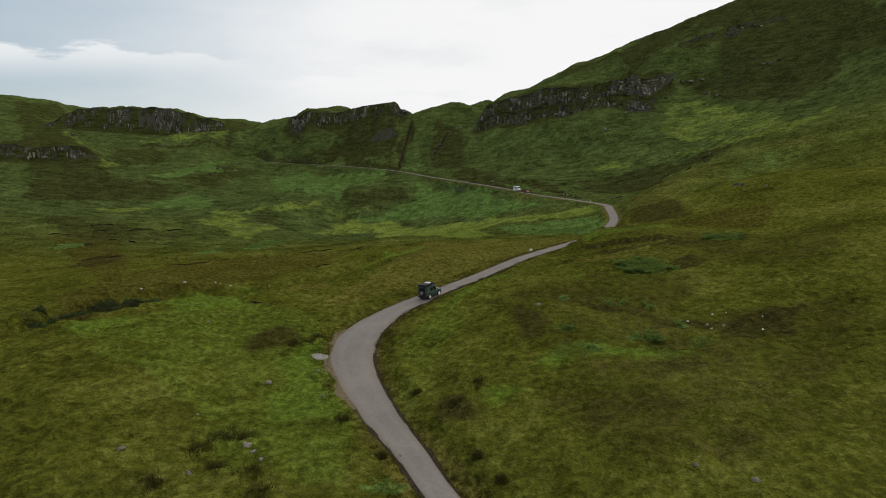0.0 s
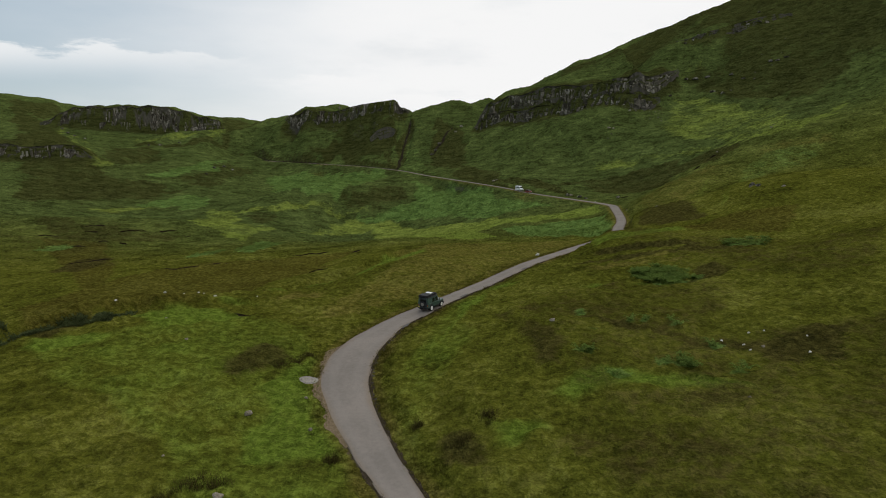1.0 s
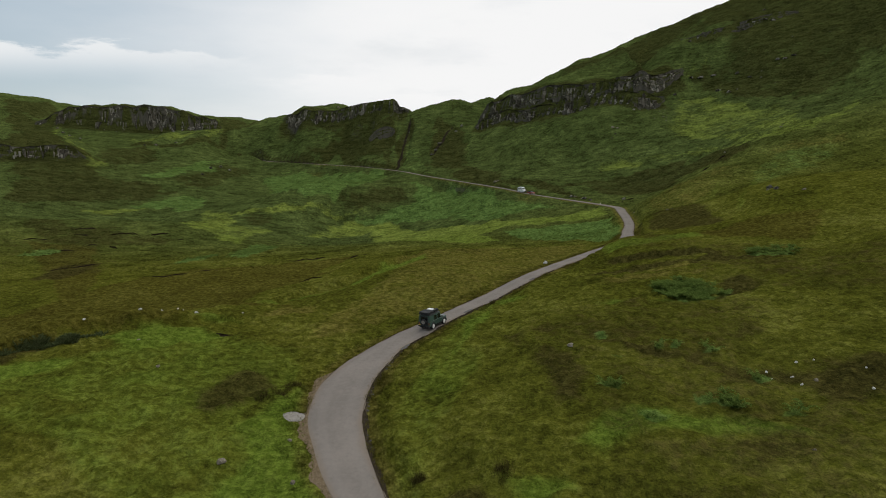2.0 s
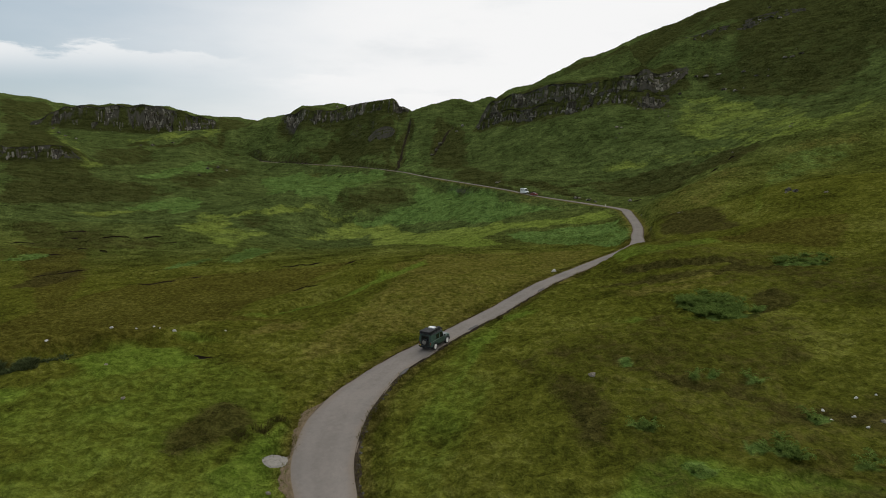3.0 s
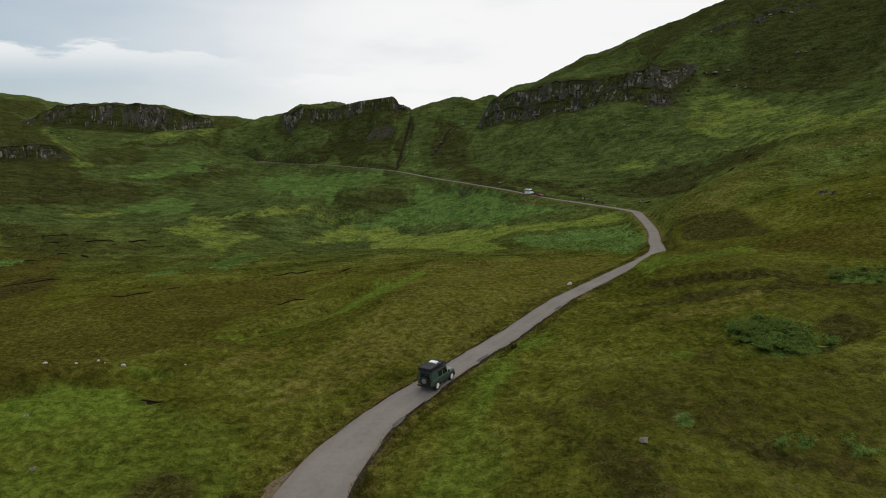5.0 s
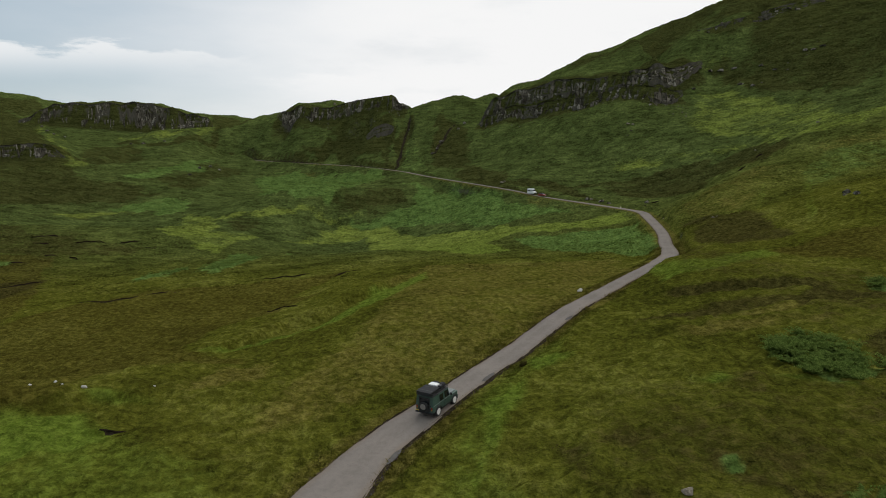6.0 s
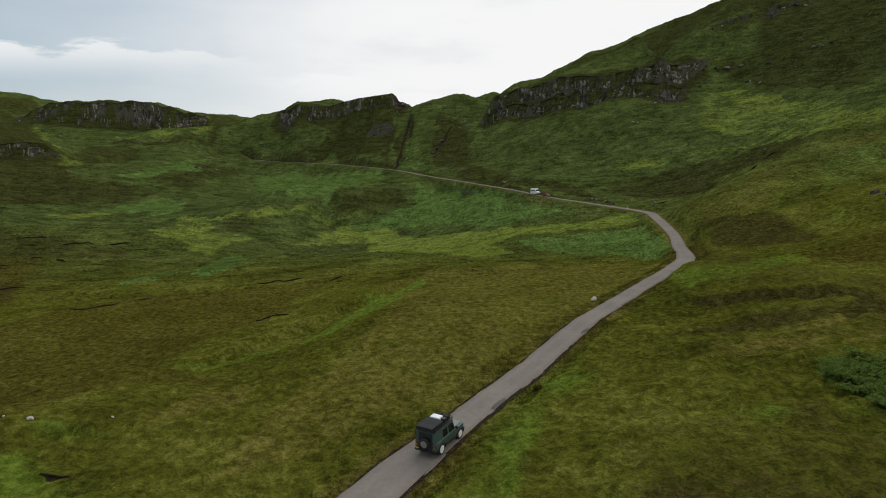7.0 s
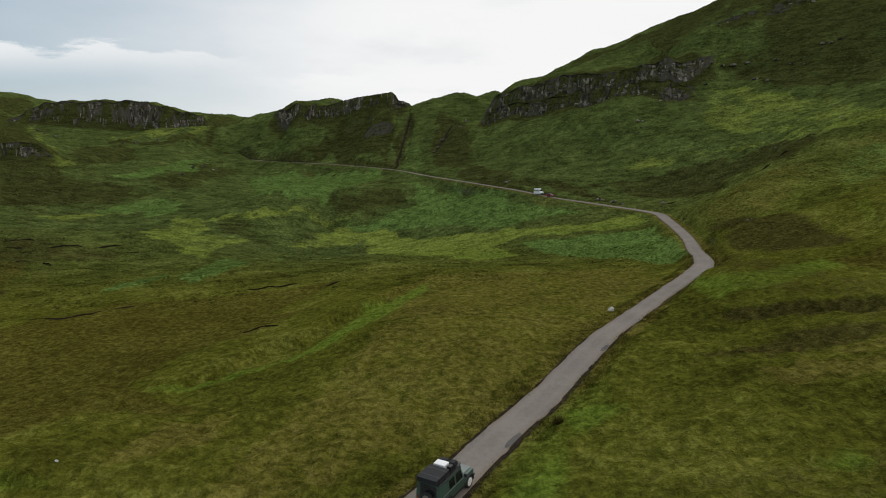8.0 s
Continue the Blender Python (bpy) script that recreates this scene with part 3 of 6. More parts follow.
HEATHER_HIGH = [
    [(-272, 742), (-328, 933), (-200, 666), (-202, 651), (-224, 646), (-233, 640)],
    [(-504, 718), (-473, 705), (-479, 737), (-382, 652), (-400, 652), (-448, 680), (-466, 663)],
    [(-466, 663), (-447, 676), (-392, 615), (-265, 450), (-238, 423), (-198, 424), (-180, 418), (-193, 399), (-244, 354)],
    [(197, 355), (215, 356), (234, 355), (261, 397), (239, 385), (218, 380)],
    [(67, 211), (75, 206), (70, 175), (65, 151), (59, 152), (53, 167)],
    [(222, 470), (236, 372), (262, 372), (300, 430), (310, 560), (260, 590)],
]
HEATHER_THIN = [
    [(-24.5, 70.5), (-23.2, 76.2), (-19.2, 79.1), (-18.3, 86), (-16.4, 78.3), (-17.1, 73.2), (-18.3, 68.4), (-19.7, 64.9), (-22.2, 64)],
    [(17.6, 107.2), (23.2, 113), (30, 114), (44, 114), (51, 114.4), (45.2, 106.9), (35.2, 108.3), (26, 105.6), (21.7, 104.9)],
    [(14.1, 75.3), (19.5, 70.9), (27.5, 69.3), (43.4, 64), (41.6, 61.3), (31.5, 59.3), (20.8, 59.7), (16.1, 59.6)],
    [(-186, 275), (-166, 285), (-139, 273), (-84, 174), (-91, 165), (-106, 167), (-205, 235)],
    [(-315, 450), (-272, 450), (-207, 478), (-166, 385), (-200, 345), (-250, 355)],
    [(221, 423), (258, 396), (240, 340), (187, 315), (180, 330), (186, 355), (190, 415)],
]
HEATHER_HILL_A = [
    [(-461, 656), (-441, 664), (-402, 627), (-315, 496), (-270, 454), (-265, 449), (-265, 437), (-280, 437), (-300, 449), (-304, 438)],
    [(-317, 584), (-270, 574), (-257, 591), (-237, 608), (-223, 632), (-221, 620), (-240, 587), (-262, 568), (-291, 555)],
    [(-149, 597), (-82, 555), (-43, 533), (-38, 476), (-87, 519), (-129, 542), (-107, 542), (-91, 550), (-113, 560), (-146, 591)],
    [(-3, 530), (27, 476), (18, 450), (5, 418), (-7, 426), (-11, 485), (-7, 516)],
    [(1, 428), (32, 333), (55, 303), (66, 284), (58, 317), (43, 349), (26, 407), (13, 436)],
]
HEATHER_HILL_B = [
    [(46, 312), (74, 318), (84, 283), (96, 260), (120, 306), (127, 321), (112, 334), (98, 333), (74, 329)],
    [(170, 444), (191, 434), (220, 420), (234, 403), (232, 385), (216, 382), (203, 371), (191, 378), (181, 388), (177, 408)],
    [(258, 580), (268, 509), (263, 435), (266, 408), (249, 391), (236, 391), (232, 411), (209, 434)],
    [(136, 316), (147, 313), (127, 262), (112, 251), (103, 267), (111, 306), (124, 313)],
]
HEATHER_HILL = HEATHER_HILL_A + HEATHER_HILL_B
DRY_HILL = [
    [(77, 227), (102, 247), (112, 236), (93, 213), (79, 201), (69, 208), (72, 228)],
    [(128, 253), (144, 247), (152, 239), (147, 231), (135, 233), (123, 242)],
    [(33, 314), (46, 312), (49, 293), (39, 300)],
    [(-126, 508), (-104, 513), (-75, 491), (-80, 482), (-105, 494)],
]
BROWN_MOOR = [
    [(-160, 240), (-133, 235), (-86, 159), (-76, 136), (-77, 130)],
    [(-77, 128), (-76, 142), (-66, 168), (-48, 174), (-26, 184), (-30, 163), (-35, 145), (-48, 128), (-63, 123), (-66, 115)],
    [(67, 145), (77, 136), (64, 118), (59, 129), (52, 139)],
]
HEATHER_NEAR_A = [
    [(25, 108.5), (31.5, 112.5), (37.5, 112), (35.5, 108), (30, 106), (25.5, 104.5)],
    [(37.5, 109), (43.5, 112), (45.5, 109.5), (49.5, 104.5), (43, 105), (37.5, 105)],
    [(36.5, 94.5), (40, 95.5), (42.5, 91), (40, 89), (35.5, 87), (34.5, 89.5)],
    [(30.5, 83.5), (31.5, 82.5), (33, 78.5), (34.5, 77), (34, 76.5), (32.5, 78), (30.5, 81.5)],
    [(8, 73.5), (10.5, 73), (12.5, 70.5), (12, 67), (12.5, 65.5), (11, 64), (10.5, 67.5), (9, 69.5), (9, 71.5)],
    [(14.5, 75.5), (18, 72.5), (21, 70), (24, 68.5), (27, 67), (26, 65.5), (23, 67), (20, 68.5), (17.5, 69.5), (15.5, 72.5)],
    [(6.5, 81), (8, 78.5), (8, 74.5), (7, 76)],
]
HEATHER_NEAR_B = [
    [(27.5, 65.5), (32, 65), (36, 66), (41, 65), (35.5, 57), (33, 58.5), (29.5, 58), (29.5, 62.5), (27, 63.5)],
    [(8, 74.5), (10.5, 70.5), (11.5, 65), (10.5, 60.5), (9, 62.5), (8.5, 68.5)],
    [(-0.5, 53), (2, 52), (3.5, 49.5), (3, 47.5), (-0.5, 49)],
    [(-49, 74.5), (-48, 77), (-45, 80.5), (-43.5, 79.5), (-44.5, 76.5), (-47, 73.5)],
    [(-102.5, 157), (-114.5, 188), (-105.5, 192.5), (-96, 170), (-94, 156)],
    [(-23.5, 67.5), (-22.5, 73.5), (-19, 73.5), (-17.5, 70.5), (-19, 67), (-21, 64.5), (-22.5, 65)],
    [(20.5, 108.5), (25, 108.5), (33.5, 108), (36.5, 111), (41.5, 109.5), (39.5, 107), (31.5, 106), (22.5, 105.5)],
]
HEATHER_NEAR = HEATHER_NEAR_A + HEATHER_NEAR_B
PASTURE = [
    [(-48, 72), (-41, 75), (-35, 84), (-25, 86), (-17, 82), (-13, 67), (-8.5, 59), (-6.5, 50), (-6.5, 40), (-17, 40), (-24, 52), (-40, 62)],
    [(-6, 50), (-5, 57), (-6, 65), (-3, 76), (1, 90), (4, 74), (0, 62), (-2, 55), (0, 48)],
    [(-2, 91), (1, 96), (9, 107), (14, 108), (10, 98), (4, 89)],
]
BRIGHT_NEAR_A = [
    [(18.5, 87.5), (22, 89.5), (22.5, 87.5), (21, 86), (19, 86.5)],
    [(7, 102.5), (9.5, 103.5), (11.5, 98.5), (9, 96), (7, 96.5)],
    [(0, 79), (2.5, 91), (6.5, 95.5), (5.5, 91), (1.5, 82), (0.5, 73.5), (-1, 71)],
    [(24.5, 87.5), (27, 86), (30, 85), (29, 84), (26, 85)],
    [(3.5, 53), (7, 52.5), (7.5, 51), (5.5, 49), (3.5, 49.5)],
    [(8.5, 55), (11.5, 58), (17.5, 58.5), (21.5, 57.5), (25, 55.5), (25.5, 54), (20, 54.5), (14.5, 55), (10.5, 53.5)],
    [(-47, 70.5), (-45.5, 74.5), (-39.5, 75), (-38, 72), (-41, 71), (-43.5, 68.5)],
]
BRIGHT_NEAR_B = [
    [(-19.5, 62.5), (-16.5, 69.5), (-15, 72.5), (-13.5, 65), (-11, 57), (-9, 51.5), (-8.5, 50), (-17, 50), (-18, 55.5), (-16.5, 59.5)],
    [(-41.5, 82), (-37.5, 86), (-32, 89), (-27, 84), (-31.5, 81), (-35, 77)],
    # along the first bank: its lit grassy face, painted as brighter green
    [(-32.5, 114), (-27.5, 120), (-21.5, 125), (-18, 131), (-16, 141), (-10.5, 155.5), (-5.5, 171), (-4.5, 161), (-10.5, 138), (-13.5, 127.5), (-17, 122.5), (-23, 120), (-28, 115.5)],
    [(-33, 91.5), (-31.5, 92.5), (-27.5, 92), (-27.5, 91.5), (-30.5, 91), (-32.5, 90.5)],
    [(7, 101), (9.5, 103.5), (12.5, 100), (10.5, 98.5), (8.5, 96), (6.5, 96)],
    [(0.5, 89), (2.5, 92), (4.5, 91), (3, 88)],
]
BRIGHT_NEAR_C = [
    [(17, 89), (20, 88.5), (21.5, 90), (22.5, 89.5), (20.5, 88), (18.5, 88)],
]
BRIGHT_NEAR = BRIGHT_NEAR_A + BRIGHT_NEAR_B + BRIGHT_NEAR_C
DRY_MEADOW = [
    [(-13, 158), (-5, 183), (16, 185), (39, 182), (38, 157), (19, 127), (7, 108), (1, 98), (-3, 95), (-7, 95), (-12, 89), (-18, 86), (-17, 100), (-13, 113), (-11, 126)],
]
BROWN_EAST = [
    [(39, 113), (52, 112), (77, 109), (55, 80), (45, 82), (35, 94)],
    [(14, 68), (33, 68), (48, 66), (26, 36), (12, 38), (8, 47)],
    [(11, 88), (22, 90), (33, 88), (39, 83), (24, 63), (15, 63), (11, 69), (9, 79)],
    [(54, 177), (48, 130), (61, 114), (47, 95), (38, 111), (33, 128)],
]
DRY_NEAR = [
    [(22.5, 103), (28, 104), (33.5, 101.5), (39, 99.5), (38, 98), (33, 99.5), (27.5, 99.5), (23.5, 98.5)],
    [(-11.5, 109), (-11, 116), (-9, 117.5), (-9, 111.5), (-9.5, 104.5)],
    [(-26, 93), (-25, 101.5), (-20.5, 104), (-20, 99), (-23.5, 94.5)],
    [(29.5, 105.5), (33, 105.5), (37, 106.5), (39, 106), (36.5, 102.5), (31.5, 103)],
]
BROWN_NEAR = [
    [(-78.5, 112), (-78.5, 127.5), (-73, 146), (-54, 156), (-36, 158.5), (-24.5, 150.5), (-37, 129.5), (-35, 89), (-40.5, 85), (-45.5, 81), (-48, 77), (-50, 75)],
    [(-56, 121), (-42, 121), (-32.5, 113.5), (-24, 106), (-29, 105), (-41, 112), (-34.5, 93.5)],
]
# Stream gullies on the slopes, and the edges of old peat cuttings in the bog.
GULLIES = [
    [(-36, 466), (-33, 490), (-32, 511), (-29, 530)],
    [(-7, 473), (1, 497), (6, 508)],
    [(254, 391), (236, 385), (223, 381), (215, 380), (201, 370)],
    [(-100, 528), (-90, 541), (-84, 552)],
]
# Peat cuttings: lines of low bare faces in the bog and on the spur.
PEAT_FACES = [
    [(-158, 263), (-149, 266)], [(-139, 224), (-133, 226)], [(-163, 241), (-158, 247)], [(-138, 240), (-134, 242)], [(-130, 241), (-126, 240)],
    [(-125, 263), (-119, 267)], [(-115, 262), (-111, 264)], [(-153, 256), (-148, 258)], [(-74, 156), (-67, 157), (-64, 162), (-59, 167)],
    [(-33, 144), (-27, 142)], [(-46, 180), (-39, 184), (-35, 188)], [(-28, 180), (-22, 184)], [(-140, 259), (-129, 261)], [(103, 252), (108, 256)], [(-29.2, 85.9), (-26.8, 86.1)],
    [(111, 258), (116, 261)], [(131, 280), (139, 285)], [(76, 271), (84, 273)], [(-110, 176), (-106, 184), (-101, 190)],
]
# Grassy banks: x, y and height of the step along each line; the higher ground lies on the left of the way along it.
BANKS = [
    [(-36, 109, 0), (-28, 120, 1.2), (-25, 128, 1.6), (-18, 136, 1.8), (-14, 146, 1.8), (-11, 158, 1.4), (-6, 168, 0)],
    [(-60, 58, 0.5), (-53, 68, 1.6), (-51, 75, 2.0), (-45, 81, 2.0), (-38, 87, 1.8), (-30, 91, 1.2), (-20, 94, 0)],
    [(26, 124, 0), (31, 121, 0.9), (37, 118, 1.2), (43, 114, 1.0), (52, 112, 0)],
]
# A low hump beside the road, behind which the road dips: centre, half-sizes and height.
HUMP = (38.5, 142.0, 5.5, 10.0, 1.1)
# The block at the end of the middle crag: centre, half-sizes and the height of its top.
BUTTE = (-59.5, 564.5, 16.5, 13, 74.6)


# ---- the lie of the land ----
def hash2(ix, iy, seed):
    h = (ix.astype(np.int64) * 374761393 + iy.astype(np.int64) * 668265263 + seed * 974634777) & 0xFFFFFFFF
    h = ((h ^ (h >> 13)) * 1274126177) & 0xFFFFFFFF
    return ((h ^ (h >> 16)) & 0xFFFF) / 65535.0


def vnoise(x, y, size, seed):
    """Smooth noise from -1 to 1 with lumps of that size in metres."""
    u, v = x / size, y / size
    iu, iv = np.floor(u), np.floor(v)
    fu, fv = u - iu, v - iv
    out = 0.0
    for a in (0, 1):
        for b in (0, 1):
            ang = hash2(iu + a, iv + b, seed) * 6.2832
            dot = np.cos(ang) * (fu - a) + np.sin(ang) * (fv - b)
            wu, wv = (fu if a else 1 - fu), (fv if b else 1 - fv)
            out = out + dot * wu * wu * wu * (wu * (wu * 6 - 15) + 10) * wv * wv * wv * (wv * (wv * 6 - 15) + 10)
    return out * 1.5


def smooth(x, lo, hi):
    t = np.clip((x - lo) / (hi - lo), 0, 1)
    return t * t * (3 - 2 * t)


def curve_points(rows, step):
    """Points at even steps along a smooth curve through the rows."""
    p = np.array(rows, float)
    ext = np.vstack([2 * p[0] - p[1], p, 2 * p[-1] - p[-2]])
    out = []
    for i in range(1, len(ext) - 2):
        p0, p1, p2, p3 = ext[i - 1:i + 3]
        n = max(2, int(np.hypot(*(p2 - p1)[:2]) / step))
        for t in np.linspace(0, 1, n, endpoint=False):
            out.append(0.5 * (2 * p1 + (p2 - p0) * t + (2 * p0 - 5 * p1 + 4 * p2 - p3) * t * t + (3 * p1 - p0 - 3 * p2 + p3) * t ** 3))
    out.append(p[-1])
    return np.array(out)


def along(line, x, y):
    """For points x, y: the signed distance from a polyline (left of its way positive), and the line's other columns there."""
    best = np.full(x.shape, 1e18)
    side = np.zeros(x.shape)
    vals = np.zeros(x.shape + (line.shape[1] - 2,))
    for a, b in zip(line[:-1], line[1:]):
        d = b[:2] - a[:2]
        t = np.clip(((x - a[0]) * d[0] + (y - a[1]) * d[1]) / (d @ d), 0, 1)
        ex, ey = x - a[0] - t * d[0], y - a[1] - t * d[1]
        q = ex * ex + ey * ey
        near = q < best
        best[near] = q[near]
        side[near] = np.sign(d[0] * ey - d[1] * ex)[near]
        vals[near] = (a[2:] + t[..., None] * (b[2:] - a[2:]))[near]
    return side * np.sqrt(best), vals


def beside(line, x, y, reach):
    """As along(), for the points within reach of the line; the others get a distance of 1e6."""
    dist = np.full(x.shape, 1e6)
    vals = np.zeros(x.shape + (line.shape[1] - 2,))
    for i in range(0, len(line) - 1, 8):
        piece = line[i:i + 9]
        lo, hi = piece[:, :2].min(0) - reach, piece[:, :2].max(0) + reach
        m = np.nonzero((x > lo[0]) & (x < hi[0]) & (y > lo[1]) & (y < hi[1]))
        if len(m[0]):
            d, v = along(piece, x[m], y[m])
            near = np.abs(d) < np.abs(dist[m])
            sub = tuple(k[near] for k in m)
            dist[sub], vals[sub] = d[near], v[near]
    return dist, vals


ROAD = curve_points(ROAD_NEAR + ROAD_FAR, 3.0)
CRAGS = [np.array(c, float) for c in (CRAG_MIDDLE, CRAG_LOW, CRAG_EAST, CRAG_LEDGE, CRAG_UPPER, CRAG_WEST, CRAG_NEAR_WEST)]


def crag_wiggle(x, y):
    """How far the rock faces swing out of their line."""
    return 1.1 * vnoise(x, y, 27, 4) + 1.0 * vnoise(x, y, 9, 5) + 0.7 * vnoise(x, y, 4, 6)


def crag_steps(x, y):
    total = np.zeros(x.shape)
    for line in CRAGS:
        lo, hi = line[:, :2].min(0) - 260, line[:, :2].max(0) + 260
        m = (x > lo[0]) & (x < hi[0]) & (y > lo[1]) & (y < hi[1])
        if not m.any():
            continue
        d, v = along(line, x[m], y[m])
        d = d + crag_wiggle(x[m], y[m])
        total[m] += v[:, 0] * (0.97 + 0.18 * vnoise(x[m], y[m], 16, 7) * (1 - smooth(d, 4, 30))) * smooth(d, -0.4, 2.2) * (1 - smooth(d, 60, 240))
    return total


def spline_kernel(r2):
    return r2 * np.log(r2 + 1e-9)


def lay_land():
    """A smooth sheet (thin plate) laid over the lines of the landscape, with the crags' steps left out."""
    p = np.array(ROAD_NEAR[:6] + ROAD_NEAR[6::2] + ROAD_FAR, float)[:, :3]
    p = np.vstack([p] + [np.array(g, float) for g in (MOOR_EAST, MOOR_WEST, VALLEY, SLOPES, CLIFF_FOOT, CRESTS, UPPER_SLOPE, WEST_HILLS, OUTSKIRTS)])
    q = p / 100.0
    z = p[:, 2] - crag_steps(p[:, 0], p[:, 1])
    n = len(p)
    k = spline_kernel(((q[:, None, :2] - q[None, :, :2]) ** 2).sum(-1)) + np.eye(n) * 0.0008
    one = np.column_stack([np.ones(n), q[:, :2]])
    full = np.block([[k, one], [one.T, np.zeros((3, 3))]])
    return q[:, :2], np.linalg.solve(full, np.concatenate([z, np.zeros(3)]))


LAND_AT, LAND_W = lay_land()


def thin_plate(x, y):
    out = np.zeros(x.size)
    u, v = x.ravel() / 100, y.ravel() / 100
    for s in range(0, x.size, 40000):
        a, b = u[s:s + 40000], v[s:s + 40000]
        k = spline_kernel((a[:, None] - LAND_AT[:, 0]) ** 2 + (b[:, None] - LAND_AT[:, 1]) ** 2)
        out[s:s + 40000] = k @ LAND_W[:-3] + LAND_W[-3] + a * LAND_W[-2] + b * LAND_W[-1]
    return out.reshape(x.shape)


CELL = 6.0
COARSE_X, COARSE_Y = np.arange(-712, 634, CELL), np.arange(-312, 1464, CELL)
COARSE = thin_plate(*np.meshgrid(COARSE_X, COARSE_Y))


def cubic(f):
    return (-0.5 * f + f * f - 0.5 * f ** 3, 1 - 2.5 * f * f + 1.5 * f ** 3, 0.5 * f + 2 * f * f - 1.5 * f ** 3, -0.5 * f * f + 0.5 * f ** 3)


def land(x, y):
    """The height of the smooth land, without its small relief."""
    cx, cy = np.clip(x, -700, 620), np.clip(y, -300, 1450)
    u, v = (cx - COARSE_X[0]) / CELL, (cy - COARSE_Y[0]) / CELL
    iu, iv = np.floor(u).astype(int), np.floor(v).astype(int)
    wu, wv = cubic(u - iu), cubic(v - iv)
    out = sum(COARSE[iv + b - 1, iu + a - 1] * wu[a] * wv[b] for a in range(4) for b in range(4))
    away = np.hypot(x - cx, y - cy)
    return out * (1 - smooth(away, 0, 900) * 0.85)


def trenches(lines, x, y, half):
    """1 along the middle of the lines, 0 beyond their half width."""
    out = np.zeros(x.shape)
    for rows in lines:
        d, v = beside(curve_points(rows, 5.0), x, y, half * 3)
        d = d + half * 0.6 * vnoise(x, y, half * 3.0, 32)
        wave = 0.7 + 0.5 * vnoise(x, y, half * 4, 31)
        out = np.maximum(out, 1 - smooth(np.abs(d) / np.maximum(wave, 0.15), half * 0.25, half))
    return out


def ground_height(x, y):
    """The height of the ground: land, crags, hummocks, and the road cut into it."""
    z = land(x, y) + crag_steps(x, y)
    wide = smooth(y, 120, 420)
    hill = smooth(z, 8, 45)
    # the relief is calmer along the rock faces
    for line in CRAGS:
        d, v = beside(line, x, y, 40.0)
        hill = hill * (0.3 + 0.7 * smooth(np.abs(d), 8, 38))
    z = z + (0.5 + 1.5 * hill) * vnoise(x, y, 46, 11) * (0.3 + 0.7 * wide) + (0.25 + 0.45 * wide) * vnoise(x, y, 17, 12)
    z = z + 1.3 * hill * wide * vnoise(x + 0.35 * y, (y - 0.35 * x) * 0.3, 13, 16)
    fine = 0.26 * vnoise(x, y, 6.5, 13) + 0.24 * vnoise(x, y, 2.6, 14) + 0.09 * vnoise(x, y, 1.2, 15)
    hummocks = 0.30 * smooth(vnoise(x, y, 1.9, 17), -0.25, 0.55) + 0.16 * vnoise(x, y, 1.05, 18)
    z = z + fine * (1 + 1.2 * wide) + hummocks * (1 - smooth(y, 105, 150)) * smooth(y, 20, 40)
    # the block of rock at the end of the middle crag has a flat top and upright sides
    bx, by, brx, bry, top = BUTTE
    r = np.maximum(np.abs(x - bx) / brx, np.abs(y - by - 0.45 * (bx - x)) / bry) + 0.03 * vnoise(x, y, 6, 33)
    z = z + (top + 0.10 * (x - bx) - z) * (1 - smooth(r, 0.92, 1.04))
    z = z - 2.6 * trenches(GULLIES, x, y, 8.0)
    for rows in BANKS:
        d, v = beside(np.array(rows, float), x, y, 26.0)
        d = d + 1.6 * vnoise(x, y, 9, 34) + 0.7 * vnoise(x, y, 3, 35)
        z = z + v[..., 0] * smooth(d, -0.6, 1.0) * (1 - smooth(d, 4, 22))
    hx, hy, hrx, hry, tall = HUMP
    z = z + tall * np.exp(-((x - hx) / hrx) ** 2 - ((y - hy - 1.2 * (x - hx)) / hry) ** 2)
    d, v = beside(ROAD, x, y, 14.0)
    half = v[..., 1] / 2
    # on the hillside the road is cut into the slope above it
    cut = smooth(y, 285, 330) * (d < 0)
    keep = smooth(np.abs(d), half + 0.15, half + 2.6 + 3.0 * wide - 3.6 * cut)
    return (v[..., 0] - 0.12) * (1 - keep) + z * keep


def spread(marks):
    """Grid lines: marks are (from, to, spacing at from, spacing at to)."""
    out = []
    for a, b, s0, s1 in marks:
        t = a
        while t < b:
            out.append(t)
            f = (t - a) / (b - a)
            t += s0 * (s1 / s0) ** f
    return np.array(out + [marks[-1][1]])


GRID_X = spread([(-5000, -540, 600, 12), (-540, -60, 4.0, 0.8), (-60, -45, 0.8, 0.5), (-45, 50, 0.5, 0.5), (50, 76, 0.5, 0.85), (76, 330, 0.85, 3.5), (330, 5000, 5, 600)])
GRID_Y = spread([(-3000, 20, 400, 2.0), (20, 34, 1.6, 0.5), (34, 105, 0.5, 0.5), (105, 150, 0.5, 0.85), (150, 380, 0.85, 2.6), (380, 720, 2.6, 3.4), (720, 5000, 6, 500)])


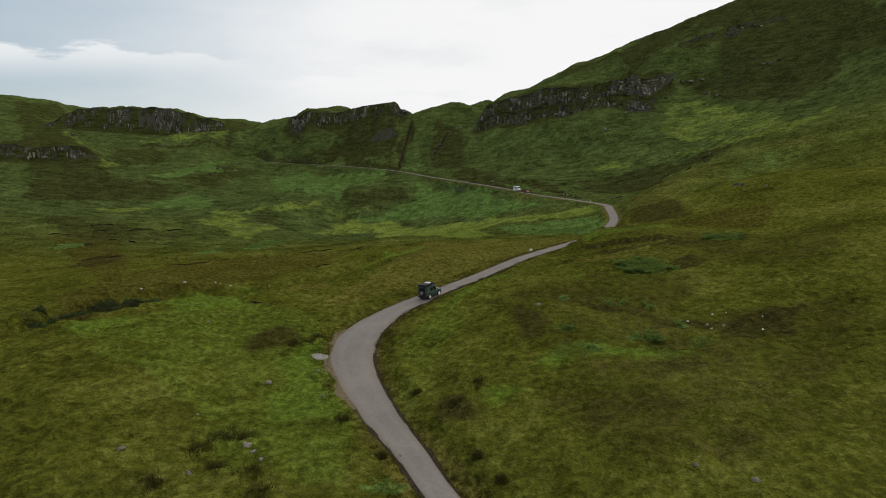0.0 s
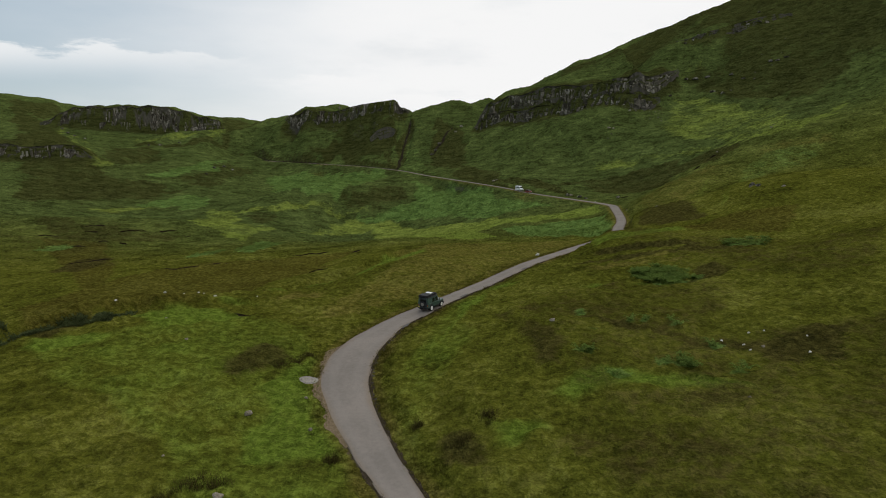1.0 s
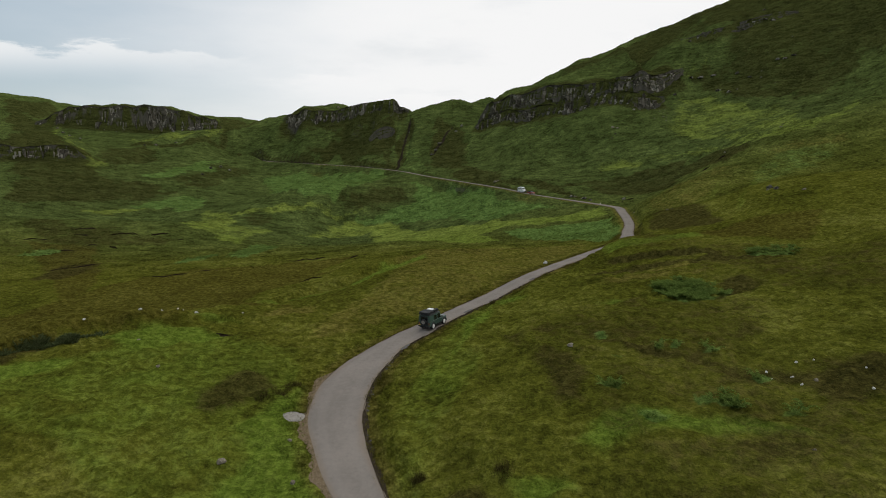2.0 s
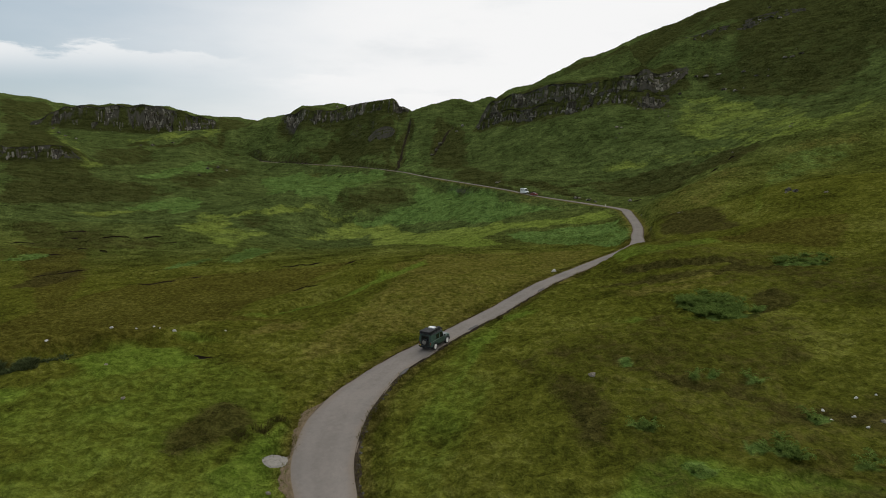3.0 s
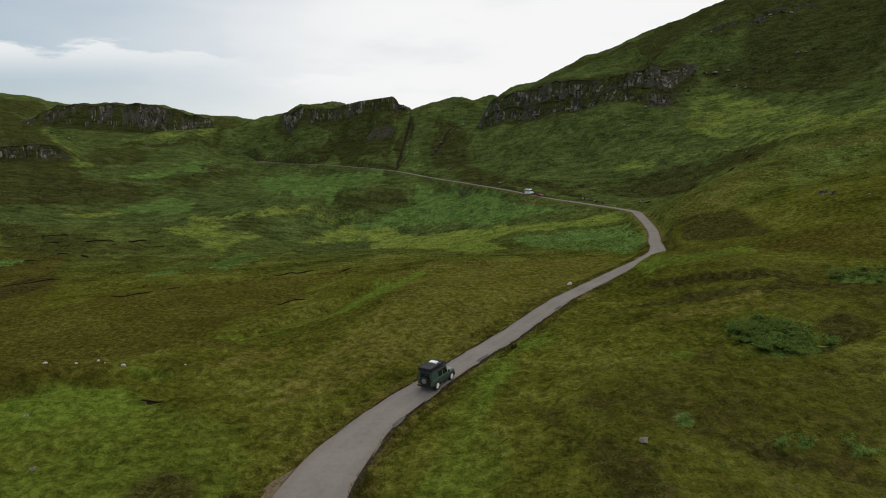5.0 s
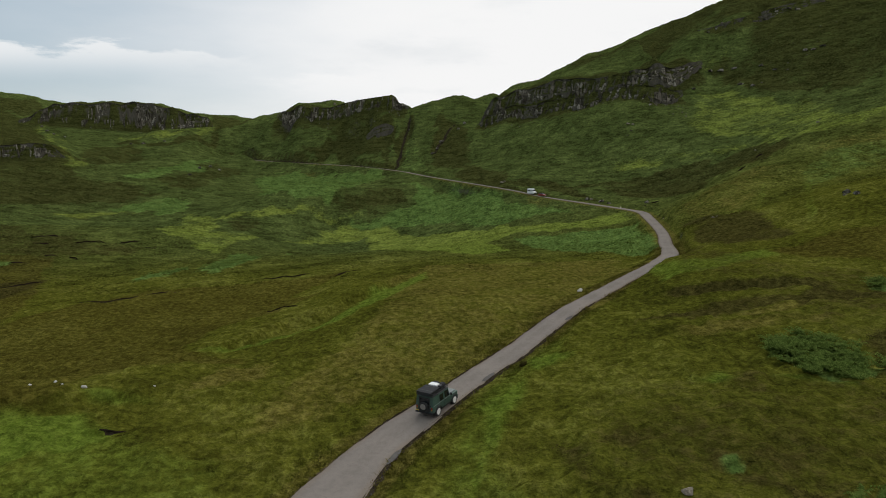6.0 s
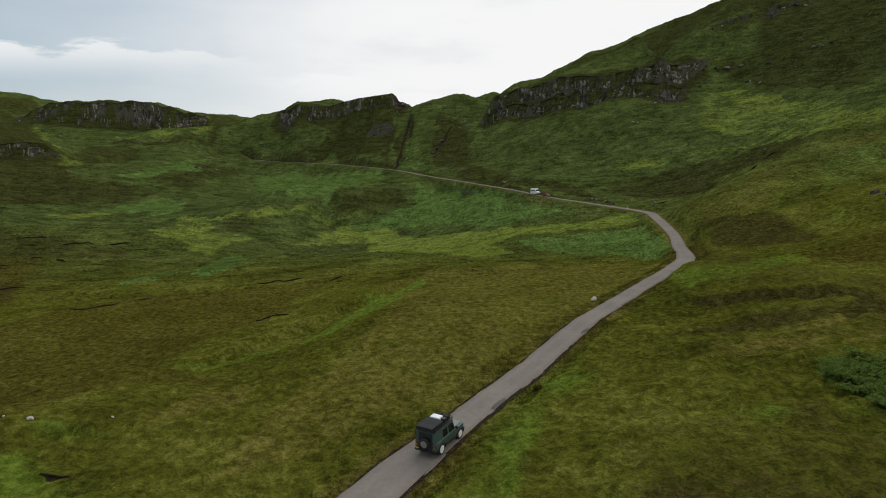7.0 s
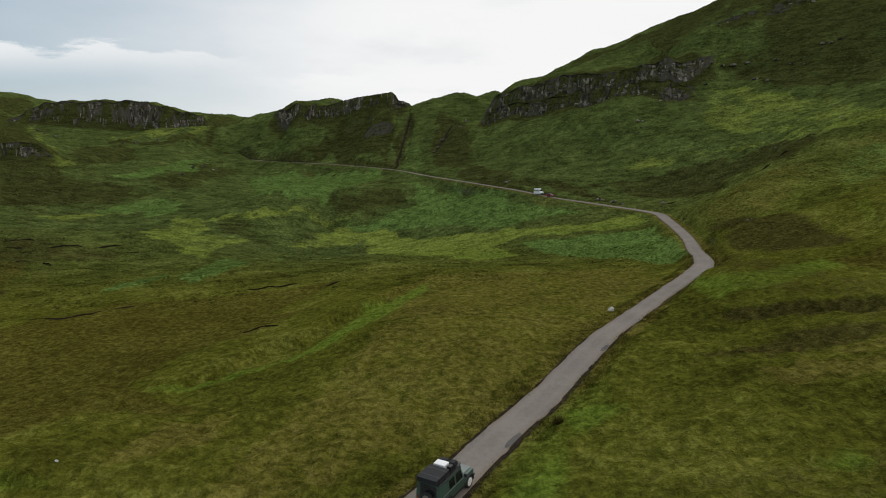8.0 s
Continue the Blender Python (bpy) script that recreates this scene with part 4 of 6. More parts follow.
# ---- where each kind of plant covers the ground ----
def stands(rows, x, y, seed, ragged=1.0):
    out = np.zeros(x.shape)
    for cx, cy, rx, ry in rows:
        m = np.nonzero((np.abs(x - cx) < rx * 1.9) & (np.abs(y - cy) < ry * 1.9))
        if len(m[0]):
            a, b = x[m], y[m]
            big = max(2.0, min(rx, ry))
            r = np.hypot((a - cx) / rx, (b - cy) / ry) + ragged * (0.5 * vnoise(a, b, big * 1.1, seed) + 0.4 * vnoise(a, b, big * 0.45, seed + 1) + 0.2 * vnoise(a, b, big * 0.2, seed + 2))
            out[m] = np.maximum(out[m], 1 - smooth(r, 0.72, 1.15))
    return out


def fields(polygons, x, y, seed):
    """1 inside the fields, 0 outside, with ragged edges."""
    out = np.zeros(x.shape)
    far = smooth(y, 150, 500)
    for corners in polygons:
        p = np.array(corners, float)
        lo, hi = p.min(0) - 26, p.max(0) + 26
        m = np.nonzero((x > lo[0]) & (x < hi[0]) & (y > lo[1]) & (y < hi[1]))
        if not len(m[0]):
            continue
        a, b, amp = x[m], y[m], 0.45 + 2.4 * far[m]
        a, b = a + amp * (1.6 * vnoise(a, b, 11, seed) + 0.8 * vnoise(a, b, 4, seed + 1)), b + 1.6 * amp * (1.6 * vnoise(a, b, 11, seed + 2) + 0.8 * vnoise(a, b, 4, seed + 3))
        a, b = a + 9 * far[m] * vnoise(a, b, 34, seed + 4), b + 13 * far[m] * vnoise(a, b, 30, seed + 5)
        d, v = along(np.vstack([p, p[:1]]), a, b)
        inside = np.zeros(a.shape, bool)
        for q, r in zip(p, np.roll(p, -1, 0)):
            cross_y = (q[1] > b) != (r[1] > b)
            inside ^= cross_y & (a < (r[0] - q[0]) * (b - q[1]) / (r[1] - q[1] + 1e-9) + q[0])
        out[m] = np.maximum(out[m], smooth(np.where(inside, 1, -1) * np.abs(d) / (2.0 + 2.0 * far[m]), -1, 1))
    return out


def cover_at(x, y, z):
    """Heather, bright grass, bracken and dry grass, from 0 to 1 each."""
    rocky = np.zeros(x.shape)
    for line in CRAGS:
        d, v = beside(line, x, y, 30.0)
        rocky = np.maximum(rocky, smooth(v[..., 0], 0.3, 4) * (1 - smooth(np.abs(d - 3), 7, 20 + 8 * vnoise(x, y, 14, 46))))
    heather = np.maximum(0.9 * rocky, 0.85 * smooth(z + 0.12 * x, 88, 135) * smooth(vnoise(x, y, 60, 45), -0.7, 0.1))
    patchy = 0.8 + 0.3 * vnoise(x, y, 22, 91)
    heather = np.max([heather, 0.62 * fields(HEATHER_VALLEY, x, y, 85), 0.9 * fields(HEATHER_NEAR, x, y, 85), patchy * fields(HEATHER_HILL, x, y, 86), 0.44 * fields(BROWN_EAST, x, y, 95), 0.75 * fields(HEATHER_HIGH, x, y, 97), 0.32 * fields(HEATHER_THIN, x, y, 96)], axis=0)
    heather = np.maximum(heather, trenches(GULLIES, x, y, 9.0))
    for rows in BANKS[2:]:
        d, v = beside(np.array(rows, float), x, y, 12.0)
        d = d + 1.6 * vnoise(x, y, 9, 34)
        heather = np.maximum(heather, smooth(v[..., 0], 0.2, 1.0) * (1 - smooth(np.abs(d + 0.4), 0.6, 1.6)))
    d, v = beside(ROAD, x, y, 6.0)
    verge = 0.75 * (1 - smooth(y, 285, 330) * (d < 0)) * (1 - smooth(np.abs(d) - v[..., 1] / 2 - 0.4 * vnoise(x, y, 4, 47), 0.7, 2.4))
    heather = np.maximum(heather, smooth(y, 285, 330) * smooth(-d, v[..., 1] / 2, v[..., 1] / 2 + 0.4) * (1 - smooth(-d, v[..., 1] / 2 + 2.0, v[..., 1] / 2 + 3.5)))
    bright = np.max([(0.62 + 0.42 * smooth(x, -70, 10) + 0.25 * vnoise(x, y, 13, 92)) * fields(BRIGHT_VALLEY, x, y, 81), 0.85 * fields(BRIGHT_NEAR, x, y, 80), 0.47 * fields(PASTURE, x, y, 98), 0.6 * fields(BRIGHT_BEND, x, y, 99), (0.50 + 0.25 * vnoise(x, y, 15, 93)) * fields(BRIGHT_HILL + BRIGHT_WEST, x, y, 82)], axis=0)
    bracken = np.maximum(np.maximum(0.62 * stands(BRACKEN, x, y, 61), stands(BRACKEN_FAR, x, y, 63, 0.5)), np.maximum(0.9 * fields(BRACKEN_VALLEY, x, y, 83), 0.42 * fields(BRACKEN_HILL, x, y, 84)))
    dry = np.max([0.56 * fields(DRY_MEADOW, x, y, 94), 0.8 * fields(DRY_NEAR, x, y, 88), 0.45 * fields(DRY_HILL, x, y, 88), verge], axis=0)
    return np.stack([heather, bright, bracken, dry], -1)


def brown_at(x, y):
    """How far the moor grass has turned brown."""
    return np.maximum(fields(BROWN_MOOR + BROWN_NEAR, x, y, 89), 0.30 * fields(BROWN_EAST, x, y, 95))


gx, gy = np.meshgrid(GRID_X, GRID_Y)
gz = ground_height(gx, gy)


def height_at(x, y):
    """The built sheet's height at one place."""
    i = int(np.clip(np.searchsorted(GRID_X, x) - 1, 0, len(GRID_X) - 2))
    j = int(np.clip(np.searchsorted(GRID_Y, y) - 1, 0, len(GRID_Y) - 2))
    fx, fy = (x - GRID_X[i]) / (GRID_X[i + 1] - GRID_X[i]), (y - GRID_Y[j]) / (GRID_Y[j + 1] - GRID_Y[j])
    return float((gz[j, i] * (1 - fx) + gz[j, i + 1] * fx) * (1 - fy) + (gz[j + 1, i] * (1 - fx) + gz[j + 1, i + 1] * fx) * fy)


def sheet(name, x, y, z):
    """A mesh from a grid of places."""
    ny, nx = x.shape
    me = bpy.data.meshes.new(name)
    me.vertices.add(nx * ny)
    me.vertices.foreach_set("co", np.stack([x, y, z], -1).astype(np.float32).ravel())
    idx = np.arange(nx * ny).reshape(ny, nx)
    quads = np.stack([idx[:-1, :-1], idx[:-1, 1:], idx[1:, 1:], idx[1:, :-1]], -1).reshape(-1, 4)
    me.loops.add(quads.size)
    me.loops.foreach_set("vertex_index", quads.astype(np.int32).ravel())
    me.polygons.add(len(quads))
    me.polygons.foreach_set("loop_start", np.arange(0, quads.size, 4, dtype=np.int32))
    me.polygons.foreach_set("use_smooth", np.ones(len(quads), bool))
    me.update()
    return me


ground_mesh = sheet("ground", gx, gy, gz)


def set_cover(me, x, y, z):
    """Store what grows at each vertex, and how bare the soil is."""
    layer = me.attributes.new("cover", "FLOAT_COLOR", "POINT")
    layer.data.foreach_set("color", cover_at(x, y, z).astype(np.float32).ravel())
    bare = 0.8 * trenches(GULLIES[:2], x, y, 3.0)
    # rises with distance along y: upland plants and their painted haze
    layer = me.attributes.new("upland_haze", "FLOAT", "POINT")
    layer.data.foreach_set("value", smooth(y, 150, 330).astype(np.float32).ravel())
    layer = me.attributes.new("high", "FLOAT", "POINT")
    layer.data.foreach_set("value", smooth(z, 12, 45).astype(np.float32).ravel())
    layer = me.attributes.new("brown", "FLOAT", "POINT")
    layer.data.foreach_set("value", brown_at(x, y).astype(np.float32).ravel())
    d, v = beside(ROAD, x, y, 4.0)
    verge = 1 - smooth(np.abs(d) - v[..., 1] / 2, 0.0, 0.55)
    layer = me.attributes.new("bare", "FLOAT", "POINT")
    layer.data.foreach_set("value", np.maximum(bare, verge * 0.8).astype(np.float32).ravel())


set_cover(ground_mesh, gx, gy, gz)
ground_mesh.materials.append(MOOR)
ground = tagged(new("ground", ground_mesh), "rough moorland of grass, heather and bracken", "ground", kind="structure")

# the road: a crowned strip of worn asphalt laid 12 cm over its bed
rl = curve_points(ROAD_NEAR + ROAD_FAR, 1.0)
tang = np.gradient(rl[:, :2], axis=0)
tang /= np.linalg.norm(tang, axis=1)[:, None]
left_of = np.column_stack([-tang[:, 1], tang[:, 0]])
cross = np.array([-1.0, -0.985, -0.93, -0.6, -0.25, 0.25, 0.6, 0.93, 0.985, 1.0])
drop = np.array([-0.30, -0.03, 0.0, 0.03, 0.05, 0.05, 0.03, 0.0, -0.03, -0.30])
s_along = np.arange(len(rl))[:, None] * 1.0
ragged = 0.13 * vnoise(s_along + 0 * cross, np.sign(cross)[None] * 50 + 0 * s_along, 2.3, 21) + 0.10 * vnoise(s_along + 0 * cross, np.sign(cross)[None] * 90 + 0 * s_along, 7, 22)
off = cross[None] * (rl[:, 3:4] / 2) + ragged * np.sign(cross)[None] * (np.abs(cross) > 0.9)[None]
rx = rl[:, 0:1] + left_of[:, 0:1] * off
ry = rl[:, 1:2] + left_of[:, 1:2] * off
rz = rl[:, 2:3] + drop[None] + 0.012 * vnoise(rx, ry, 1.7, 23)
road_mesh = sheet("road", rx[:, ::-1], ry[:, ::-1], rz[:, ::-1])
layer = road_mesh.attributes.new("across", "FLOAT", "POINT")
layer.data.foreach_set("value", np.broadcast_to(cross[::-1], rx.shape).astype(np.float32).ravel())
road_mesh.materials.append(ASPHALT)
road = tagged(new("road", road_mesh), "narrow single-track road of worn grey asphalt", "road", kind="structure")


# ---- the crags ----
def part(name, bm, mat, parent, label=""):
    """Link a bmesh as one mesh object under a thing or a part."""
    me = bpy.data.meshes.new(name)
    bm.to_mesh(me)
    bm.free()
    me.materials.append(mat)
    ob = new(name, me)
    ob.parent = parent
    return tagged(ob, label)


def column_mesh(seed):
    """One weathered basalt block, 1 m high and about 1 m across, with uneven facets and a broken top."""
    rnd = random.Random(seed)
    bm = bmesh.new()
    n = rnd.choice((6, 7, 8))
    angles = sorted(rnd.random() * 6.2832 for _ in range(n))
    reach = [rnd.uniform(0.36, 0.60) for _ in range(n)]
    cut = rnd.uniform(0.45, 0.7)
    rings = []
    for z, r in ((-0.3, 1.05), (0.0, 1.02), (cut - 0.02, 0.96), (cut + 0.02, 0.84), (0.95, 0.76), (1.0, 0.60)):
        rings.append([bm.verts.new((math.cos(a) * k * r * rnd.uniform(0.93, 1.07), math.sin(a) * k * r * rnd.uniform(0.93, 1.07), z + (rnd.random() - 0.5) * (0.22 if z > 0.9 else 0.06))) for a, k in zip(angles, reach)])
    for lo, hi in zip(rings[:-1], rings[1:]):
        for i in range(n):
            bm.faces.new((lo[i], lo[(i + 1) % n], hi[(i + 1) % n], hi[i]))
    bm.faces.new(rings[-1])
    me = bpy.data.meshes.new("rock_column")
    bm.to_mesh(me)
    bm.free()
    me.materials.append(BASALT)
    return me


COLUMNS = [column_mesh(100 + k) for k in range(9)]
CRAG_LABELS = ("columnar grey basalt crag with a flat grassy top", "short rock band on the slope below the crag",
               "lower tier of a long broken basalt cliff", "upper tier of a long broken basalt cliff above a grassy ledge", "small dark outcrop high on the hillside",
               "dark rock scarp along the edge of a plateau", "low dark crag above the valley floor")


def build_crag(line, label, seed, bare):
    """A broken rock face along the step of the land, with buttresses, clefts, ledges and turf; bare: the share of naked rock."""
    rnd = random.Random(seed)
    pts = curve_points([tuple(r) for r in line], 0.9)
    pts = pts[pts[:, 2] > 0.8].copy()
    t = np.gradient(pts[:, :2], axis=0)
    t /= np.linalg.norm(t, axis=1)[:, None]
    out_dir = np.column_stack([t[:, 1], -t[:, 0]])
    pts[:, :2] -= out_dir * (0.9 - crag_wiggle(pts[:, 0], pts[:, 1]))[:, None]
    s = np.concatenate([[0], np.cumsum(np.hypot(*np.diff(pts[:, :2], axis=0).T))])
    foot = np.array([height_at(p[0] + o[0] * 2.8, p[1] + o[1] * 2.8) for p, o in zip(pts, out_dir)])
    crown = np.array([max(height_at(p[0] - o[0] * b, p[1] - o[1] * b) for b in (3.2, 5.0)) for p, o in zip(pts, out_dir)])
    crown = np.convolve(np.pad(crown, 3, mode="edge"), np.ones(7) / 7, "valid")
    crown = np.maximum(crown, foot + 0.6)
    foot = np.maximum(foot, crown - 1.3 * pts[:, 2] - 1.0)
    tall = crown - foot
    lv = np.concatenate([[-0.25], np.linspace(0, 0.96, 25), [1.0, 1.02]])
    up = lv[None] + 0.05 * vnoise(s[:, None] + 0 * lv, 40 * lv[None] + 0 * s[:, None], 4.0, seed + 9) * ((lv > 0.05) & (lv < 0.95))[None]
    ss, zz = s[:, None] + 0 * up, up * tall[:, None]
    # the face leans back, steps at two wandering ledges, swells into buttresses and is split by clefts
    lean = 1.7 - 2.3 * up
    for k, level in enumerate((0.36, 0.68)):
        at = level + 0.16 * vnoise(s, s * 0, 19, seed + 11 + k)[:, None]
        lean = lean - (0.5 + 0.7 * (vnoise(s, s * 0, 13, seed + 14 + k) > -0.2))[:, None] * smooth(up, at - 0.03, at + 0.03)
    swell = 1.2 * vnoise(ss, zz * 0.25, 11, seed) + 0.9 * np.abs(vnoise(ss, zz * 0.3, 4.6, seed + 1))
    cleft = -1.3 * (1 - smooth(np.abs(vnoise(ss, zz * 0.12, 3.4, seed + 2)), 0.0, 0.16))
    chips = 0.45 * vnoise(ss, zz * 0.6, 1.7, seed + 5) + 0.25 * vnoise(ss, zz, 0.9, seed + 6)
    turf = vnoise(ss, zz * 1.5, 10, seed + 3) + 0.7 * vnoise(ss, zz * 1.2, 4, seed + 4) + 0.35 * vnoise(ss, zz, 1.6, seed + 7)
    turf = turf + 1.3 * (1 - smooth(pts[:, 2], 2.0, 8.5))[:, None] + 0.6 * smooth(up, 0.80, 0.96) + 0.5 * smooth(0.10 - up, -0.1, 0.1)
    green = smooth(turf, bare - 0.12, bare + 0.12)
    push = (lean + 0.35 * green) * np.clip(tall / 9, 0.25, 1)[:, None] + (swell + cleft + chips) * (1 - 0.7 * green) * np.clip(tall / 7, 0.6, 1)[:, None]
    push[:, -2:] = np.array([[-1.8, -5.2]])
    push[:, 0] = push[:, 1] + 0.3
    bx, by = pts[:, 0:1] + out_dir[:, 0:1] * push, pts[:, 1:2] + out_dir[:, 1:2] * push
    bz = foot[:, None] + zz + 0.25 * vnoise(ss, zz, 1.5, seed + 8)
    me = sheet("crag", bx[:, ::-1], by[:, ::-1], bz[:, ::-1])
    me.polygons.foreach_set("use_smooth", np.zeros(len(me.polygons), bool))
    turfed = (green[:-1, :-1] > 0.5).astype(np.int32)
    turfed[:, 0], turfed[:, -2:] = 1, 1
    me.materials.append(BASALT)
    me.materials.append(MOOR)
    me.polygons.foreach_set("material_index", turfed[:, ::-1].ravel())
    set_cover(me, bx[:, ::-1], by[:, ::-1], bz[:, ::-1])
    crag = tagged(new("crag", me), label, "cliff")
    for i in range(2, len(pts) - 2, 3):
        if tall[i] < 2.5:
            continue
        k = rnd.randrange(2, 15)
        if green[i, k] > 0.3 or rnd.random() < 0.35:
            continue
        col = new("rock_column", rnd.choice(COLUMNS))
        col.parent = crag
        wide = rnd.uniform(1.4, 3.0)
        high = min(tall[i] * rnd.uniform(0.25, 0.55), tall[i] * (0.97 - up[i, k]))
        off = push[i, k] - 0.28 * wide
        col.matrix_basis = pose(pts[i, 0] + out_dir[i, 0] * off, pts[i, 1] + out_dir[i, 1] * off, bz[i, k] - 0.3, rnd.uniform(-6, 6), rnd.uniform(-6, 6), rnd.uniform(0, 360)) @ Matrix.Diagonal((wide, wide * rnd.uniform(0.7, 1.1), high + 0.5, 1))
    return crag


CRAG_BARE = (0.75, 0.15, 0.45, 0.3, 0.25, 0.55, 0.2)
for k, (line, label, bare) in enumerate(zip(CRAGS, CRAG_LABELS, CRAG_BARE)):
    build_crag(line, label, 300 + 20 * k, bare)


# ---- plants ----
RNG = np.random.default_rng(7)


def heights_at(x, y):
    i = np.clip(np.searchsorted(GRID_X, x) - 1, 0, len(GRID_X) - 2)
    j = np.clip(np.searchsorted(GRID_Y, y) - 1, 0, len(GRID_Y) - 2)
    fx, fy = (x - GRID_X[i]) / (GRID_X[i + 1] - GRID_X[i]), (y - GRID_Y[j]) / (GRID_Y[j + 1] - GRID_Y[j])
    return (gz[j, i] * (1 - fx) + gz[j, i + 1] * fx) * (1 - fy) + (gz[j + 1, i] * (1 - fx) + gz[j + 1, i + 1] * fx) * fy


def off_road(x, y, gap):
    d, v = beside(ROAD, x, y, 8.0)
    return np.abs(d) > v[:, 1] / 2 + gap


def blades(name, x, y, per, tall, wide, spread_out, lean, mat, cover=True):
    """Tufts at the places x, y: each of several narrow leaves that lean outwards."""
    n = len(x)
    x, y, tall = np.repeat(x, per), np.repeat(y, per), np.repeat(np.broadcast_to(tall, n), per)
    a, r = RNG.uniform(0, 6.2832, n * per), RNG.uniform(0, 1, n * per) ** 0.6 * spread_out
    bx, by = x + np.cos(a) * r, y + np.sin(a) * r
    bz = heights_at(bx, by) - 0.03
    h = tall * RNG.uniform(0.55, 1.1, n * per)
    w = wide * RNG.uniform(0.6, 1.4, n * per)
    turn = RNG.uniform(0, 6.2832, n * per)
    out = lean * h * RNG.uniform(0.4, 1.4, n * per)
    tip = np.stack([bx + np.cos(a) * out, by + np.sin(a) * out, bz + h], -1)
    foot1 = np.stack([bx - np.cos(turn) * w, by - np.sin(turn) * w, bz], -1)
    foot2 = np.stack([bx + np.cos(turn) * w, by + np.sin(turn) * w, bz], -1)
    co = np.stack([foot1, foot2, tip], 1).reshape(-1, 3)
    me = bpy.data.meshes.new(name)
    me.vertices.add(len(co))
    me.vertices.foreach_set("co", co.astype(np.float32).ravel())
    me.loops.add(len(co))
    me.loops.foreach_set("vertex_index", np.arange(len(co), dtype=np.int32))
    me.polygons.add(len(co) // 3)
    me.polygons.foreach_set("loop_start", np.arange(0, len(co), 3, dtype=np.int32))
    me.update()
    if cover:
        layer = me.attributes.new("cover", "FLOAT_COLOR", "POINT")
        layer.data.foreach_set("color", np.repeat(cover_at(bx, by, bz), 3, 0).astype(np.float32).ravel())
        # the same rise along y, for upland plants and painted haze
        layer = me.attributes.new("upland_haze", "FLOAT", "POINT")
        layer.data.foreach_set("value", np.repeat(smooth(by, 150, 330), 3).astype(np.float32))
        layer = me.attributes.new("high", "FLOAT", "POINT")
        layer.data.foreach_set("value", np.repeat(smooth(bz, 12, 45), 3).astype(np.float32))
        layer = me.attributes.new("brown", "FLOAT", "POINT")
        layer.data.foreach_set("value", np.repeat(brown_at(bx, by), 3).astype(np.float32))
    me.materials.append(mat)
    return new(name, me)


def scatter(n, x0, x1, y0, y1, gap):
    x, y = RNG.uniform(x0, x1, n), RNG.uniform(y0, y1, n)
    m = off_road(x, y, gap)
    return x[m], y[m]


tx, ty = scatter(60000, -80, 86, 32, 215, 0.35)
dens = 0.5 + 0.5 * vnoise(tx, ty, 5, 81) + 0.4 * vnoise(tx, ty, 1.7, 82)
m = (dens > 0.25) & (np.abs(tx) < 10 + ty * 0.72) & (RNG.random(len(tx)) > smooth(ty, 85, 212))
tx, ty, dens = tx[m], ty[m], dens[m]
tagged(blades("tussock_grass", tx, ty, 8, 0.05 + 0.12 * np.clip(dens, 0, 1), 0.05, 0.36, 1.3, TUFT), "olive tussock grass over the near moor", "grass", kind="stuff")

# taller grass along the edges of the road
vs = curve_points(ROAD_NEAR + ROAD_FAR[:5], 0.03)
vt = np.gradient(vs[:, :2], axis=0)
vt /= np.linalg.norm(vt, axis=1)[:, None]
reach = np.where(RNG.random(len(vs)) < 0.5, 1, -1) * (vs[:, 3] / 2 + RNG.uniform(0.0, 1, len(vs)) ** 1.4 * 2.4 - 0.02)
px, py = vs[:, 0] - vt[:, 1] * reach, vs[:, 1] + vt[:, 0] * reach
m = (py > 25) & (0.45 + vnoise(px, py, 6, 83) + 0.4 * vnoise(px, py, 1.5, 84) > 0)
tagged(blades("verge_grass", px[m], py[m], 6, 0.24 + 0.16 * vnoise(px[m], py[m], 5, 85), 0.05, 0.24, 0.9, TUFT), "long seeding grass along the road's edge", "grass", kind="stuff")


def in_stands(rows, per_area, most, y_limit=(0, 1e9)):
    xs, ys = [], []
    for cx, cy, rx, ry in rows:
        if not y_limit[0] <= cy <= y_limit[1]:
            continue
        n = int(min(most, per_area * rx * ry * 4))
        xs.append(RNG.uniform(cx - rx * 1.3, cx + rx * 1.3, n))
        ys.append(RNG.uniform(cy - ry * 1.3, cy + ry * 1.3, n))
    x, y = np.concatenate(xs), np.concatenate(ys)
    m = ((stands(rows, x, y, 63, 0.5) if rows is BRACKEN_FAR else stands(rows, x, y, 61)) > 0.45) & off_road(x, y, 0.6)
    return x[m], y[m]


hx, hy = scatter(26000, -80, 86, 34, 170, 0.6)
m = (cover_at(hx, hy, 0 * hx)[:, 0] > 0.45) & (vnoise(hx, hy, 3, 86) > -0.15) & (np.abs(hx) < 10 + hy * 0.72)
tagged(blades("heather", hx[m], hy[m], 12, 0.14, 0.06, 0.5, 1.1, HEATHER_LEAF, False), "low dark brown heather in patches", "heather", kind="stuff")

# a belt of low bushes along the foot of the pasture
hx, hy = RNG.uniform(-52, -41, 5200), RNG.uniform(70, 84, 5200)
m = (np.abs(np.interp(hx, [-50.1, -48.8, -47.2, -45.0, -43.0, -42.0], [71.8, 74.6, 77.2, 79.2, 79.8, 82.6]) - hy) < 1.1 + 0.5 * vnoise(hx, hy, 2, 88)) & (vnoise(hx, hy, 1.3, 89) > 0.05)
tagged(blades("bush_belt", hx[m], hy[m], 14, 0.30 + 0.35 * np.clip(vnoise(hx[m], hy[m], 1.3, 89), 0, 1), 0.10, 0.45, 1.0, BUSH_LEAF, False), "low dark green bushes along the foot of the pasture", "bushes", kind="stuff")


